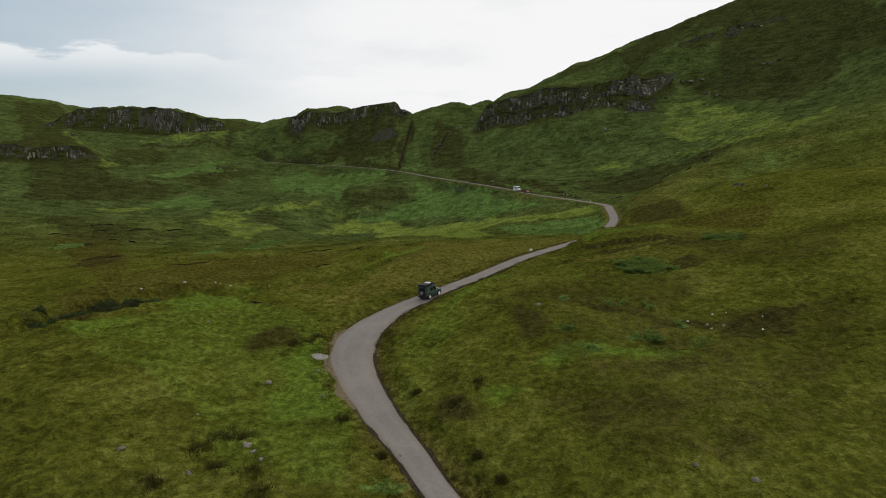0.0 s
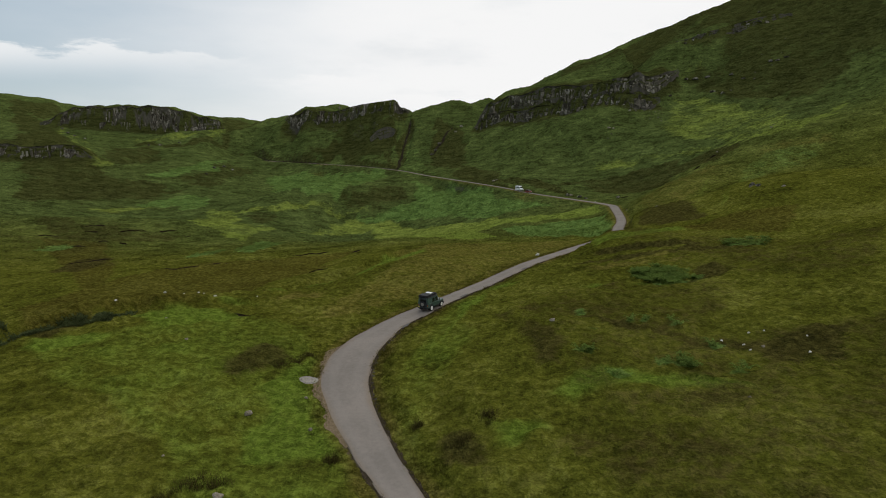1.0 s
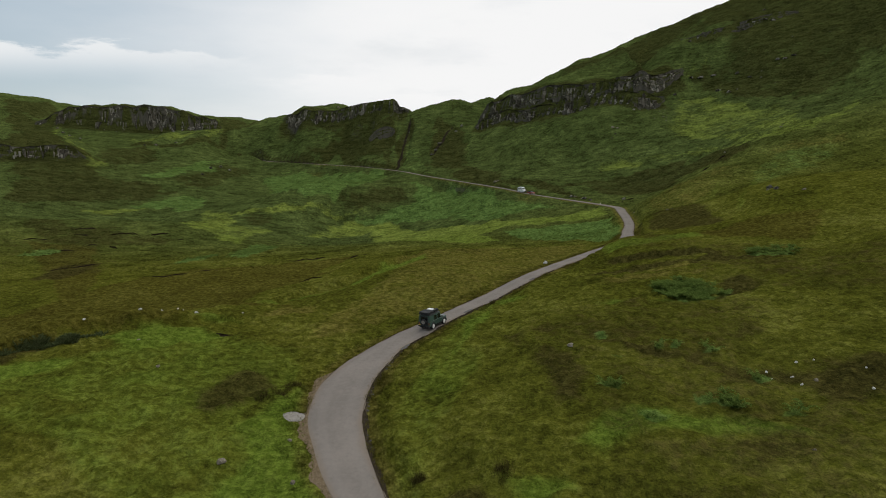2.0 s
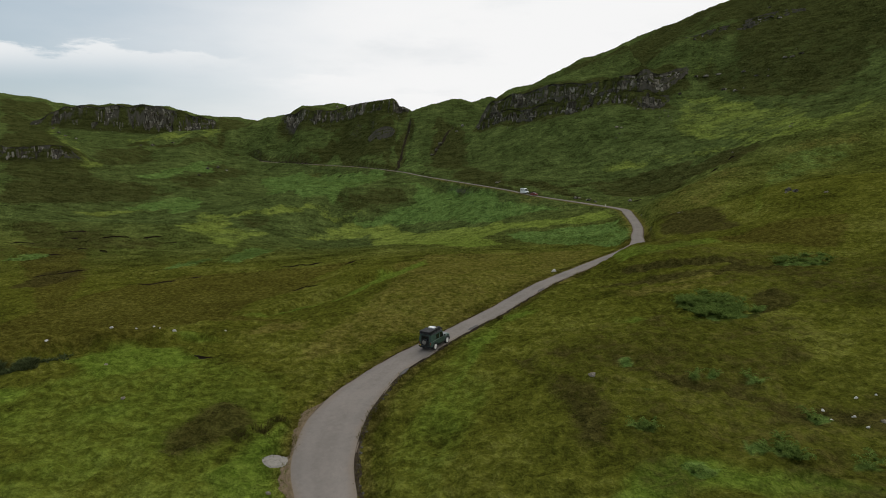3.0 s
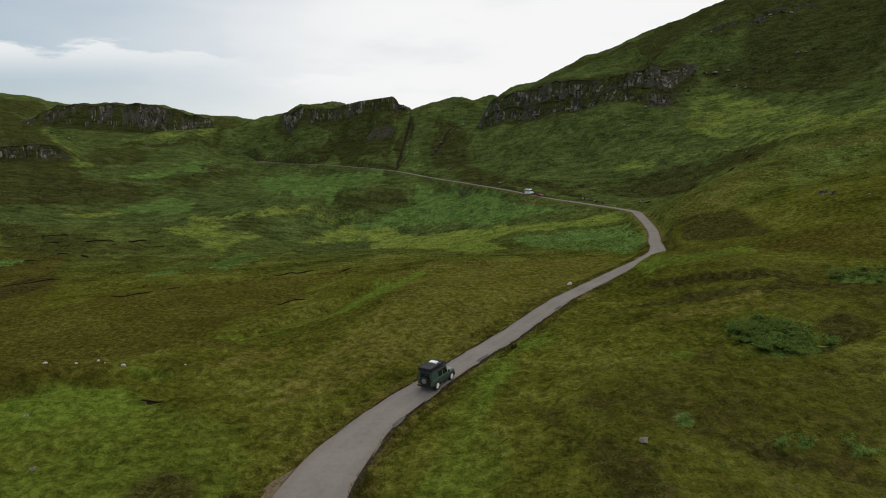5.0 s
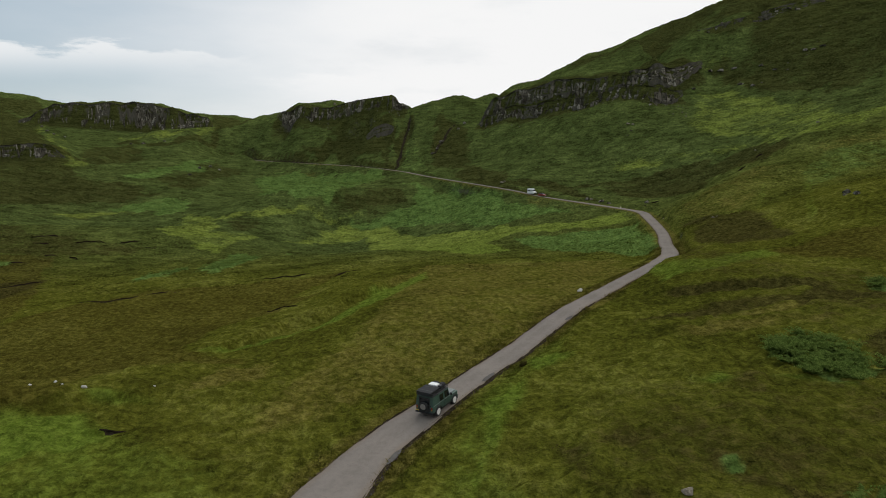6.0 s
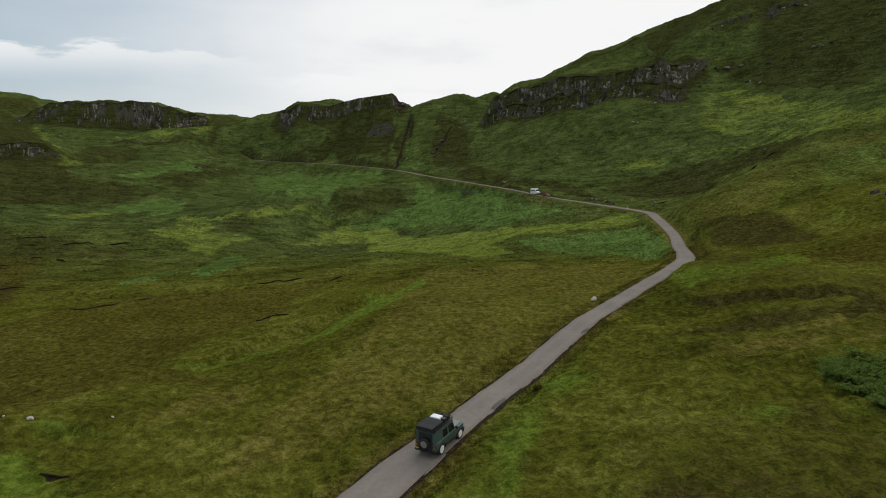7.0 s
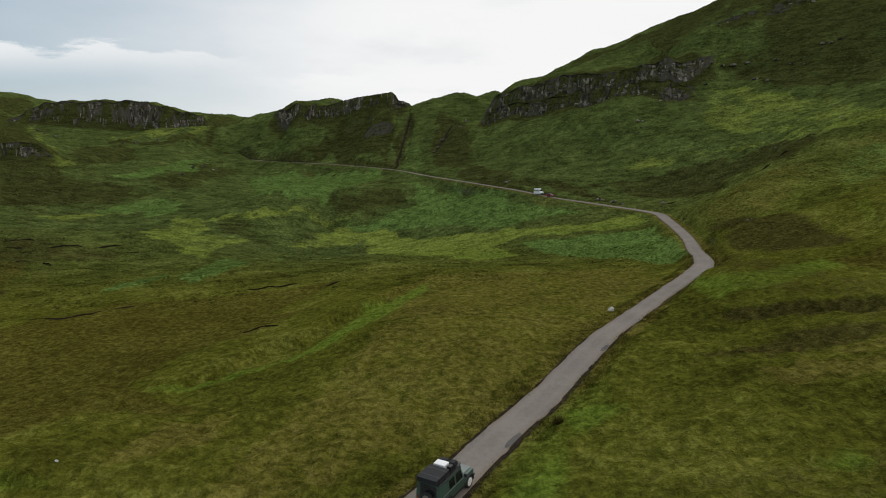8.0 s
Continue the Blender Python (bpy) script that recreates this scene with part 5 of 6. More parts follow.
def fronds(name, x, y, per, size, mat):
    """Bracken: clumps of arching fronds, each a stem line of paired leaflets that shorten to the tip."""
    n = len(x)
    z = heights_at(x, y)
    verts, quads = [], 6
    for k in range(per):
        a = RNG.uniform(0, 6.2832, n)
        s = size * RNG.uniform(0.7, 1.25, n)
        ca, sa = np.cos(a), np.sin(a)
        for j in range(quads):
            f0, f1 = j / quads, (j + 0.8) / quads
            half = s * 0.30 * (1 - 0.8 * f0)
            for sign in (-1, 1):
                def at(f, side, low):
                    r = s * (0.12 + 0.95 * f)
                    up = s * (0.75 * np.sin(1.9 * f + 0.35)) - low
                    return np.stack([x + ca * r - sa * side, y + sa * r + ca * side, z + up], -1)
                verts.append(np.stack([at(f0, 0, 0), at(f0 + 0.05, sign * half, 0.10 * s), at(f1, 0, 0)], 1))
    co = np.concatenate(verts).reshape(-1, 3)
    me = bpy.data.meshes.new(name)
    me.vertices.add(len(co))
    me.vertices.foreach_set("co", co.astype(np.float32).ravel())
    me.loops.add(len(co))
    me.loops.foreach_set("vertex_index", np.arange(len(co), dtype=np.int32))
    me.polygons.add(len(co) // 3)
    me.polygons.foreach_set("loop_start", np.arange(0, len(co), 3, dtype=np.int32))
    me.update()
    me.materials.append(mat)
    return new(name, me)


fx, fy = in_stands(BRACKEN, 1.4, 160, (0, 130))
tagged(fronds("bracken", fx, fy, 9, 0.85, BRACKEN_LEAF), "dense green bracken fronds on the near moor", "bracken", kind="stuff")
cx, cy = RNG.uniform(-340, 310, 90000), RNG.uniform(165, 640, 90000)
m = off_road(cx, cy, 1.0) & (vnoise(cx, cy, 11, 87) + 0.7 * vnoise(cx, cy, 4, 88) > 0.05) & (np.abs(cx) < 20 + cy * 0.78) & (RNG.random(len(cx)) < smooth(cy, 90, 230))
tagged(blades("hill_tussocks", cx[m], cy[m], 5, 0.32, 0.30, 0.9, 1.4, TUFT), "tufts of grass and heather over the far slopes", "grass", kind="stuff")

m = off_road(cx, cy, 1.0) & (vnoise(cx, cy, 16, 89) + 0.8 * vnoise(cx, cy, 5, 90) > 0.22) & (cover_at(cx, cy, heights_at(cx, cy))[:, 0] > 0.35) & (np.abs(cx) < 20 + cy * 0.78) & (RNG.random(len(cx)) < smooth(cy, 190, 320))
tagged(blades("hill_heather", cx[m], cy[m], 6, 0.28, 0.34, 1.1, 1.5, DARK_HEATHER, False), "dark heather scattered over the far slopes", "heather", kind="stuff")

fx, fy = in_stands(BRACKEN_FAR, 0.5, 2200, (131, 420))
bx, by = RNG.uniform(-210, 130, 26000), RNG.uniform(175, 530, 26000)
m = (fields(BRACKEN_VALLEY, bx, by, 83) > 0.5) & off_road(bx, by, 1.0)
fx, fy = np.concatenate([fx, bx[m]]), np.concatenate([fy, by[m]])
tagged(fronds("bracken", fx, fy, 5, 0.75, BRACKEN_LEAF), "dark green bracken beds across the valley", "bracken", kind="stuff")


# ---- rocks and small things of the moor ----
def road_height(x, y):
    d, v = along(ROAD, np.array([x]), np.array([y]))
    return float(v[0, 0]) + 0.05 * (1 - min(1.0, abs(float(d[0])) / float(v[0, 1]) * 2))


def rock_mesh(seed, lumps=0.28):
    """A weathered boulder about 1 m across with a sunk, flattened base."""
    rnd = random.Random(seed)
    bm = bmesh.new()
    bmesh.ops.create_icosphere(bm, subdivisions=3, radius=0.5)
    shift = Vector((rnd.uniform(0, 90), rnd.uniform(0, 90), rnd.uniform(0, 90)))
    cuts = [(Vector((rnd.uniform(-1, 1), rnd.uniform(-1, 1), rnd.uniform(-0.2, 1))).normalized(), rnd.uniform(0.28, 0.42)) for _ in range(7)]
    for v in bm.verts:
        for normal, far in cuts:
            over = v.co.dot(normal) - far
            if over > 0:
                v.co -= normal * over * 0.85
        v.co *= 1 + lumps * noise.noise(v.co * 2.2 + shift) + 0.10 * noise.noise(v.co * 7 + shift)
        v.co.z = max(v.co.z, -0.22) * 0.8
    me = bpy.data.meshes.new("boulder")
    bm.to_mesh(me)
    bm.free()
    return me


def boulder(name, label, x, y, size, mat, seed, squash=0.8, group=""):
    me = rock_mesh(seed)
    me.materials.append(mat)
    ob = tagged(new(name, me), label, "rock", group)
    rnd = random.Random(seed)
    ob.matrix_world = pose(x, y, height_at(x, y) + 0.06 * size, rnd.uniform(-8, 8), rnd.uniform(-8, 8), rnd.uniform(0, 360)) @ Matrix.Diagonal((size, size * rnd.uniform(0.65, 0.95), size * squash, 1))
    return ob


MOOR_ROCKS = [(-18, 58, 0.85), (-12, 56, 0.6), (-16, 45.2, 0.85), (-15.2, 44.2, 0.6), (-14.2, 43, 0.5), (-25, 43, 0.7), (-19, 41, 0.55), (-13.6, 61.4, 0.4),
              (12, 72, 0.75), (-30, 73, 0.5), (-36, 81, 0.55), (31, 63, 0.45), (20, 35, 0.6), (17, 37, 0.45), (-22, 50, 0.3), (24, 52, 0.3)]
for k, (x, y, size) in enumerate(MOOR_ROCKS):
    boulder("boulder", "grey lichened boulder sunk in the grass", x, y, size, BOULDER, 500 + k, group="boulders on the moor")
HEATHER_STONES = [(27.9, 65.2, 0.35), (27.7, 63.8, 0.3), (29.8, 64.4, 0.4), (29.4, 62.4, 0.3), (33.8, 60.2, 0.35), (32.9, 66.5, 0.3), (31.3, 66.5, 0.35), (35.5, 63.5, 0.3)]
for k, (x, y, size) in enumerate(HEATHER_STONES):
    boulder("boulder", "small pale stone among dark heather", x, y, size, WHITE_STONE, 620 + k, group="pale stones in the heather")
BANK_ROCKS = [(-40.2, 89.8, 0.7), (-38.1, 91.2, 0.5), (-36.2, 91.8, 0.45), (-33.9, 92.2, 0.85), (-44.0, 84.0, 0.6), (-28.0, 93.0, 0.4), (-35.2, 91.2, 0.35)]
for k, (x, y, size) in enumerate(BANK_ROCKS):
    boulder("boulder", "pale grey boulder on the edge of the grassy bank", x, y, size * 0.75, WHITE_STONE, 540 + k, group="boulders on the bank")
# a boulder put in place of a white, sheep-like shape
boulder("pale_boulder", "white sheep-like shape in the grass beside the road, built as a rounded boulder", 20.0, 132.5, 1.15, WHITE_STONE, 571, 0.85)
SLOPE_ROCKS = [(64, 184, 1.0), (65.5, 185, 0.7), (63, 186.5, 0.8), (30.3, 362, 2.6), (32, 364, 1.6), (79, 160, 0.9), (82.5, 151, 0.9), (105.9, 390, 2.4), (108, 388, 1.6), (162.8, 305, 1.6), (139, 310, 1.4), (62.5, 296, 1.6), (66, 290, 1.2), (70, 232, 0.9), (166, 309, 1.0)]
for k, (x, y, size) in enumerate(SLOPE_ROCKS):
    boulder("boulder", "grey boulder lying on the hillside", x, y, size, BOULDER, 580 + k, group="boulders on the slopes")

OUTCROPS_HIGH = [
    (165, 437, 4), (171, 434, 3.5), (176, 430, 4), (182, 425, 3.5), (193, 414, 3.5), (196, 404, 3), (213, 403, 3.5), (216, 401, 3), (221, 400, 3), (215, 535, 3.5),
    (190, 464, 3), (179, 459, 2.5), (232, 448, 4), (230, 454, 3), (264, 522, 3), (-400, 637, 4), (-385, 622, 4), (-372, 611, 3.5), (-359, 607, 3), (-267, 570, 4),
    (-256, 587, 3.5),
]
OUTCROPS_LOW = [
    (-272, 559, 3), (-195, 513, 4), (-191, 525, 4), (-187, 475, 3), (-183, 523, 3), (-6, 480, 4), (-3, 488, 4), (-9, 468, 3.5), (61, 297, 2.5), (65, 289, 2.5),
    (67, 285, 2), (80, 277, 2.5), (80, 161, 2), (80, 158, 1.6), (15, 506, 3.5), (10, 496, 3), (123, 404, 3), (154, 417, 3.5), (178, 407, 3.5), (180, 397, 3),
    (106, 384, 1.8), (103, 381, 1.5),
]
for k, (x, y, size) in enumerate(OUTCROPS_HIGH + OUTCROPS_LOW):
    boulder("outcrop", "dark broken outcrop of basalt in the hillside", x, y, size, BASALT, 700 + k, 0.75, "outcrops on the hillsides")

# stones set along the inner edge of the bend
edge_line = curve_points(ROAD_NEAR, 0.9)
et = np.gradient(edge_line[:, :2], axis=0)
et /= np.linalg.norm(et, axis=1)[:, None]
rnd = random.Random(12)
for p, t in zip(edge_line, et):
    if 60.0 < p[1] < 83.0 and rnd.random() < 0.75:
        far = p[3] / 2 + rnd.uniform(0.05, 0.35)
        boulder("edge_stone", "small stone set along the road's inner edge", p[0] + t[1] * far, p[1] - t[0] * far, rnd.uniform(0.2, 0.42), EDGE_ROCK, rnd.randrange(9000), 0.7, "stones along the bend")


def scree(places, seed):
    """Loose stones strewn below the crags, as one layer."""
    bm = bmesh.new()
    rnd = random.Random(seed)
    for x, y, spread_x, spread_y, n in places:
        for _ in range(n):
            px, py = rnd.gauss(x, spread_x), rnd.gauss(y, spread_y)
            size = rnd.uniform(0.3, 0.8) * rnd.choice((0.7, 1.0, 1.0, 1.7))
            m = pose(px, py, height_at(px, py) + 0.1 * size, rnd.uniform(0, 90), rnd.uniform(0, 90), rnd.uniform(0, 360)) @ Matrix.Diagonal((size, size * rnd.uniform(0.5, 0.9), size * rnd.uniform(0.4, 0.8), 1))
            bmesh.ops.create_icosphere(bm, subdivisions=1, radius=0.6, matrix=m)
    me = bpy.data.meshes.new("scree")
    bm.to_mesh(me)
    bm.free()
    me.materials.append(SCREE_ROCK)
    return tagged(new("scree", me), "loose grey stones strewn below the crags", "scree", kind="stuff")


scree([(130, 408, 6, 5, 28), (105, 424, 10, 4, 22), (60, 460, 12, 5, 26), (-45, 540, 8, 5, 20), (-95, 560, 14, 5, 24), (-30, 520, 3, 10, 18), (140, 396, 4, 8, 14), (-300, 640, 30, 4, 24), (-275, 448, 14, 3, 16), (215, 400, 20, 12, 18)], 77)


def cairn(x, y, size, seed):
    """A heap of stones piled on a summit."""
    rnd = random.Random(seed)
    base = new("cairn")
    base.matrix_world = pose(x, y, height_at(x, y))
    for ring, (n, r) in enumerate(((7, 0.75), (5, 0.5), (3, 0.28), (1, 0.0))):
        for i in range(n):
            me = rock_mesh(seed + ring * 10 + i)
            me.materials.append(BOULDER)
            ob = new("stone", me)
            ob.parent = base
            a = i * 6.2832 / n + ring
            ob.matrix_basis = pose(math.cos(a) * r * size, math.sin(a) * r * size, (0.2 + ring * 0.42) * size, 0, 0, rnd.uniform(0, 360)) @ Matrix.Scale(0.75 * size, 4)
    return tagged(base, "heap of grey stones piled on a summit", "cairn")


cairn(-103, 607, 1.3, 40)


# low faces of bare peat
def peat_face(rows, seed):
    """A cut face of peat that looks south, with a turf lip that runs back into the moor."""
    pts = curve_points([(*r, 0.0) for r in rows], 0.8)
    n = len(pts)
    s = np.linspace(0, 1, n)
    tall = (0.22 + 0.30 * smooth(pts[:, 1], 170, 230)) * np.minimum(1, 5 * np.minimum(s, 1 - s) + 0.05) * np.maximum(0.08, 0.7 + 1.0 * vnoise(pts[:, 0], pts[:, 1], 4, seed))
    t = np.gradient(pts[:, :2], axis=0)
    t /= np.linalg.norm(t, axis=1)[:, None]
    out = np.column_stack([t[:, 1], -t[:, 0]])
    wob = 0.6 * vnoise(pts[:, 0], pts[:, 1], 2.5, seed + 1) + 0.9 * vnoise(pts[:, 0], pts[:, 1], 7, seed + 2)
    rows_x, rows_y, rows_z = [], [], []
    for off, lift in ((0.5, -0.15), (0.25, 0.05), (0.10, 0.6), (0.18, 0.95), (0.0, 1.05), (-0.7, 0.8), (-1.8, -0.1)):
        x, y = pts[:, 0] + out[:, 0] * (off + wob), pts[:, 1] + out[:, 1] * (off + wob)
        rows_x.append(x)
        rows_y.append(y)
        rows_z.append(heights_at(x, y) + lift * tall - 0.02)
    gx_, gy_, gz_ = (np.stack(r, -1)[:, ::-1] for r in (rows_x, rows_y, rows_z))
    me = sheet("peat_bank", gx_, gy_, gz_)
    me.materials.append(PEAT)
    me.materials.append(MOOR)
    index = np.zeros((n - 1, 6), np.int32)
    index[:, :2] = 1
    me.polygons.foreach_set("material_index", index.ravel())
    set_cover(me, gx_, gy_, gz_)
    return tagged(new("peat_bank", me), "low bare face of dark peat in the moor", "peat bank", "peat banks")


for k, rows in enumerate(PEAT_FACES):
    peat_face(rows, 900 + 3 * k)


# a spur of grey gravel beside the bend, and dark repairs in the road
def lay_patch(name, label, x, y, long, wide, turn, mat, lift, seed, on_road, category):
    """A thin ragged sheet that follows the surface below it."""
    bm = bmesh.new()
    n, rings = 20, 4
    ca, sa = math.cos(radians(turn)), math.sin(radians(turn))
    def spot(a, f):
        r = f * (1 + 0.14 * noise.noise(Vector((math.cos(a) * 1.7, math.sin(a) * 1.7, seed))))
        u, v = math.cos(a) * r * wide / 2, math.sin(a) * r * long / 2
        px, py = x + u * ca - v * sa, y + u * sa + v * ca
        return px, py, (road_height(px, py) if on_road else height_at(px, py)) + lift * (1 if f < 0.99 else 0.2)
    middle = bm.verts.new(spot(0, 0))
    last = None
    for k in range(1, rings + 1):
        ring = [bm.verts.new(spot(i * 6.2832 / n, k / rings)) for i in range(n)]
        for i in range(n):
            j = (i + 1) % n
            bm.faces.new((middle, ring[i], ring[j]) if last is None else (last[i], ring[i], ring[j], last[j]))
        last = ring
    me = bpy.data.meshes.new(name)
    bm.to_mesh(me)
    bm.free()
    me.materials.append(mat)
    return tagged(new(name, me), label, category, kind="structure")


lay_patch("gravel_spur", "pale grey gravel spur at the road's edge", -14.2, 65.6, 1.7, 2.1, 30, GRAVEL, 0.10, 3, False, "gravel")


def road_margin(side, y_from, y_to, wide, mat, label, seed):
    """A worn strip of bare earth of uneven width along one edge of the road."""
    line = [p for p in curve_points(ROAD_NEAR, 0.35) if y_from <= p[1] <= y_to]
    bm = bmesh.new()
    last = None
    for i in range(1, len(line) - 1):
        p, t = line[i], Vector((line[i + 1][0] - line[i - 1][0], line[i + 1][1] - line[i - 1][1])).normalized()
        fade = min(1.0, i / 8, (len(line) - 1 - i) / 8)
        w = fade * wide * max(0.15, 1 + 1.1 * noise.noise(Vector((i * 0.13, seed, 0.3))) + 0.7 * noise.noise(Vector((i * 0.47, seed, 4.1))))
        ring = []
        for k, off in enumerate((p[3] / 2 - 0.10, p[3] / 2 + 0.45 * w, p[3] / 2 + w)):
            px, py = p[0] + side * t[1] * off, p[1] - side * t[0] * off
            ring.append(bm.verts.new((px, py, max(height_at(px, py), p[2] - 0.02 if k == 0 else -99) + (0.025, 0.05, 0.02)[k])))
        if last:
            for k in range(2):
                bm.faces.new((last[k], last[k + 1], ring[k + 1], ring[k])[::side])
        last = ring
    me = bpy.data.meshes.new("road_margin")
    bm.to_mesh(me)
    bm.free()
    me.materials.append(mat)
    return tagged(new("road_margin", me), label, "road edge", kind="structure")


road_margin(-1, 53, 76, 0.55, SANDY, "worn sandy edge outside the bend of the road", 1.7)
road_margin(-1, 38, 52, 0.22, EARTH, "dark crumbling earth along the asphalt's edge", 5.2)
road_margin(1, 38, 84, 0.30, EARTH, "dark crumbling earth inside the bend of the road", 8.9)
road_margin(-1, 84, 126, 0.22, EARTH, "thin line of bare earth beside the asphalt", 3.3)
road_margin(1, 84, 126, 0.24, EARTH, "thin line of bare earth beside the asphalt", 6.4)
REPAIRS = [(-1.8, 94.3, 1.8, 0.7, -32), (2.9, 97.7, 2.6, 0.5, -32), (15.0, 117.2, 2.4, 0.5, -33), (-5.3, 83.0, 2.2, 0.5, -22)]
for k, (x, y, long, wide, turn) in enumerate(REPAIRS):
    lay_patch("road_repair", "dark patch of newer asphalt in the road", x, y, long, wide, turn, NEW_ASPHALT, 0.02, 20 + k, True, "road patch")


RUSHES = [(-9, 50.5, 1.0, 0.9), (-17, 47, 1.0, 1.6), (-18.5, 46, 0.9, 1.4), (-17.5, 41.5, 0.9, 1.4), (-14.5, 41, 0.9, 1.5), (-21, 39.5, 1.0, 1.7), (-2.6, 55, 0.7, 0.7), (2.6, 42, 0.7, 0.6), (1.2, 50.5, 0.8, 1.2),
          (-4.9, 44, 0.7, 0.5), (4.2, 39, 0.7, 0.7), (-13, 39, 0.9, 1.5), (3.4, 53, 0.8, 1.2), (6.5, 99.2, 0.9, 0.35), (-19.5, 44, 0.8, 1.3), (-15.8, 71.5, 0.7, 1.6), (-16.5, 70, 0.7, 1.5), (-18, 69, 0.7, 1.5)]
stem_x, stem_y, stem_h = [], [], []
for x, y, tall, wide in RUSHES:
    stem_x.append(x + RNG.normal(0, wide * 0.33, 26))
    stem_y.append(y + RNG.normal(0, wide * 0.33, 26))
    stem_h.append(np.full(26, tall))
rushes = blades("rushes", np.concatenate(stem_x), np.concatenate(stem_y), 14, np.concatenate(stem_h) * 0.8, 0.014, 0.22, 0.4, RUSH_LEAF, False)
tagged(rushes, "dark clumps of rushes in wet grass", "rushes", kind="stuff")


def marker_post(x, y):
    base = new("marker_post")
    base.matrix_world = pose(x, y, height_at(x, y))
    bm = bmesh.new()
    bmesh.ops.create_cube(bm, size=1, matrix=Matrix.Translation((0, 0, 0.45)) @ Matrix.Diagonal((0.12, 0.12, 1.1, 1)))
    bmesh.ops.bevel(bm, geom=bm.edges[:], offset=0.015, segments=1, affect="EDGES")
    part("post", bm, WHITE_PAINT, base)
    bm = bmesh.new()
    bmesh.ops.create_cube(bm, size=1, matrix=Matrix.Translation((0, -0.065, 0.8)) @ Matrix.Diagonal((0.09, 0.015, 0.16, 1)))
    part("reflector", bm, RED_LENS, base, "red reflector")
    return tagged(base, "white roadside marker post at the bend", "post")


marker_post(68.2, 272.5)


# ---- vehicles ----
def solid(bm, x0, x1, y0, y1, z0, z1, tx=0.0, ty0=0.0, ty1=0.0, bevel=0.03):
    """A block whose top is drawn in by tx at each side, ty0 at its back and ty1 at its front, with rounded edges."""
    low = [bm.verts.new(p) for p in ((x0, y0, z0), (x1, y0, z0), (x1, y1, z0), (x0, y1, z0))]
    top = [bm.verts.new(p) for p in ((x0 + tx, y0 + ty0, z1), (x1 - tx, y0 + ty0, z1), (x1 - tx, y1 - ty1, z1), (x0 + tx, y1 - ty1, z1))]
    faces = [bm.faces.new(low[::-1]), bm.faces.new(top)]
    for i in range(4):
        j = (i + 1) % 4
        faces.append(bm.faces.new((low[i], low[j], top[j], top[i])))
    if bevel:
        edges = list({e for f in faces for e in f.edges})
        bmesh.ops.bevel(bm, geom=edges, offset=bevel, segments=2, affect="EDGES", profile=0.6)


def block(name, mat, parent, spans, label="", bevel=0.03, tx=0.0, ty0=0.0, ty1=0.0):
    bm = bmesh.new()
    solid(bm, *spans, tx, ty0, ty1, bevel)
    return part(name, bm, mat, parent, label)


def lathe_x(rows, n=28):
    """A ring about the x axis from rows of (x, radius)."""
    bm = bmesh.new()
    rings = [[bm.verts.new((x, math.cos(i * 6.2832 / n) * r, math.sin(i * 6.2832 / n) * r)) for i in range(n)] for x, r in rows]
    for a, b in zip(rings[:-1], rings[1:]):
        for i in range(n):
            j = (i + 1) % n
            f = bm.faces.new((a[i], a[j], b[j], b[i]))
            f.smooth = True
    for end in (rings[0], rings[-1]):
        try:
            bm.faces.new(end)
        except ValueError:
            pass
    bmesh.ops.recalc_face_normals(bm, faces=bm.faces[:])
    return bm


def wheel(parent, name, m, radius, wide, rim_mat, side=1):
    """A wheel: a part of the vehicle, with its tyre, rim and hub under it."""
    w, h = radius, wide / 2
    bm = lathe_x([(-h * 0.9, w * 0.62), (-h, w * 0.72), (-h, w * 0.88), (-h * 0.8, w * 0.97), (-h * 0.4, w), (h * 0.4, w), (h * 0.8, w * 0.97), (h, w * 0.88), (h, w * 0.72), (h * 0.9, w * 0.62)])
    tyre = part(name, bm, RUBBER, parent)
    tyre.matrix_basis = m
    o = side
    rim = part("rim", lathe_x([(-h * 0.7 * o, w * 0.63), (h * 0.75 * o, w * 0.64), (h * 1.00 * o, w * 0.66), (h * 1.04 * o, w * 0.62), (h * 0.98 * o, w * 0.56), (h * 0.98 * o, w * 0.34), (h * 1.04 * o, w * 0.26), (h * 0.90 * o, w * 0.12)]), rim_mat, tyre, "pale steel rim")
    part("hub", lathe_x([(0.0, w * 0.17), (h * 0.9 * o, w * 0.16), (h * 1.05 * o, w * 0.10)], 14), rim_mat, tyre)
    return tyre


def arch(parent, y, x, r, mat, wide=0.07):
    """A raised half-round wheel arch on a vehicle's side."""
    bm = bmesh.new()
    n = 14
    s = 1 if x > 0 else -1
    rows = []
    for i in range(n + 1):
        a = math.pi * i / n
        rows.append([bm.verts.new((x + dx * s, y + math.cos(a) * q, 0.42 + math.sin(a) * q)) for dx, q in ((-0.03, r), (wide, r), (wide, r + 0.05), (-0.03, r + 0.09))])
    for a, b in zip(rows[:-1], rows[1:]):
        for k in range(4):
            j = (k + 1) % 4
            bm.faces.new((a[k], a[j], b[j], b[k]))
    for e in (rows[0], rows[-1]):
        bm.faces.new(e)
    bmesh.ops.recalc_face_normals(bm, faces=bm.faces[:])
    return part("wheel_arch", bm, mat, parent)


def tube(bm, points, r, n=6):
    """A thin round bar through the points."""
    for a, b in zip(points[:-1], points[1:]):
        a, b = Vector(a), Vector(b)
        m = Matrix.Translation((a + b) / 2) @ (b - a).to_track_quat("Z", "Y").to_matrix().to_4x4()
        bmesh.ops.create_cone(bm, cap_ends=True, segments=n, radius1=r, radius2=r, depth=(b - a).length + r, matrix=m)


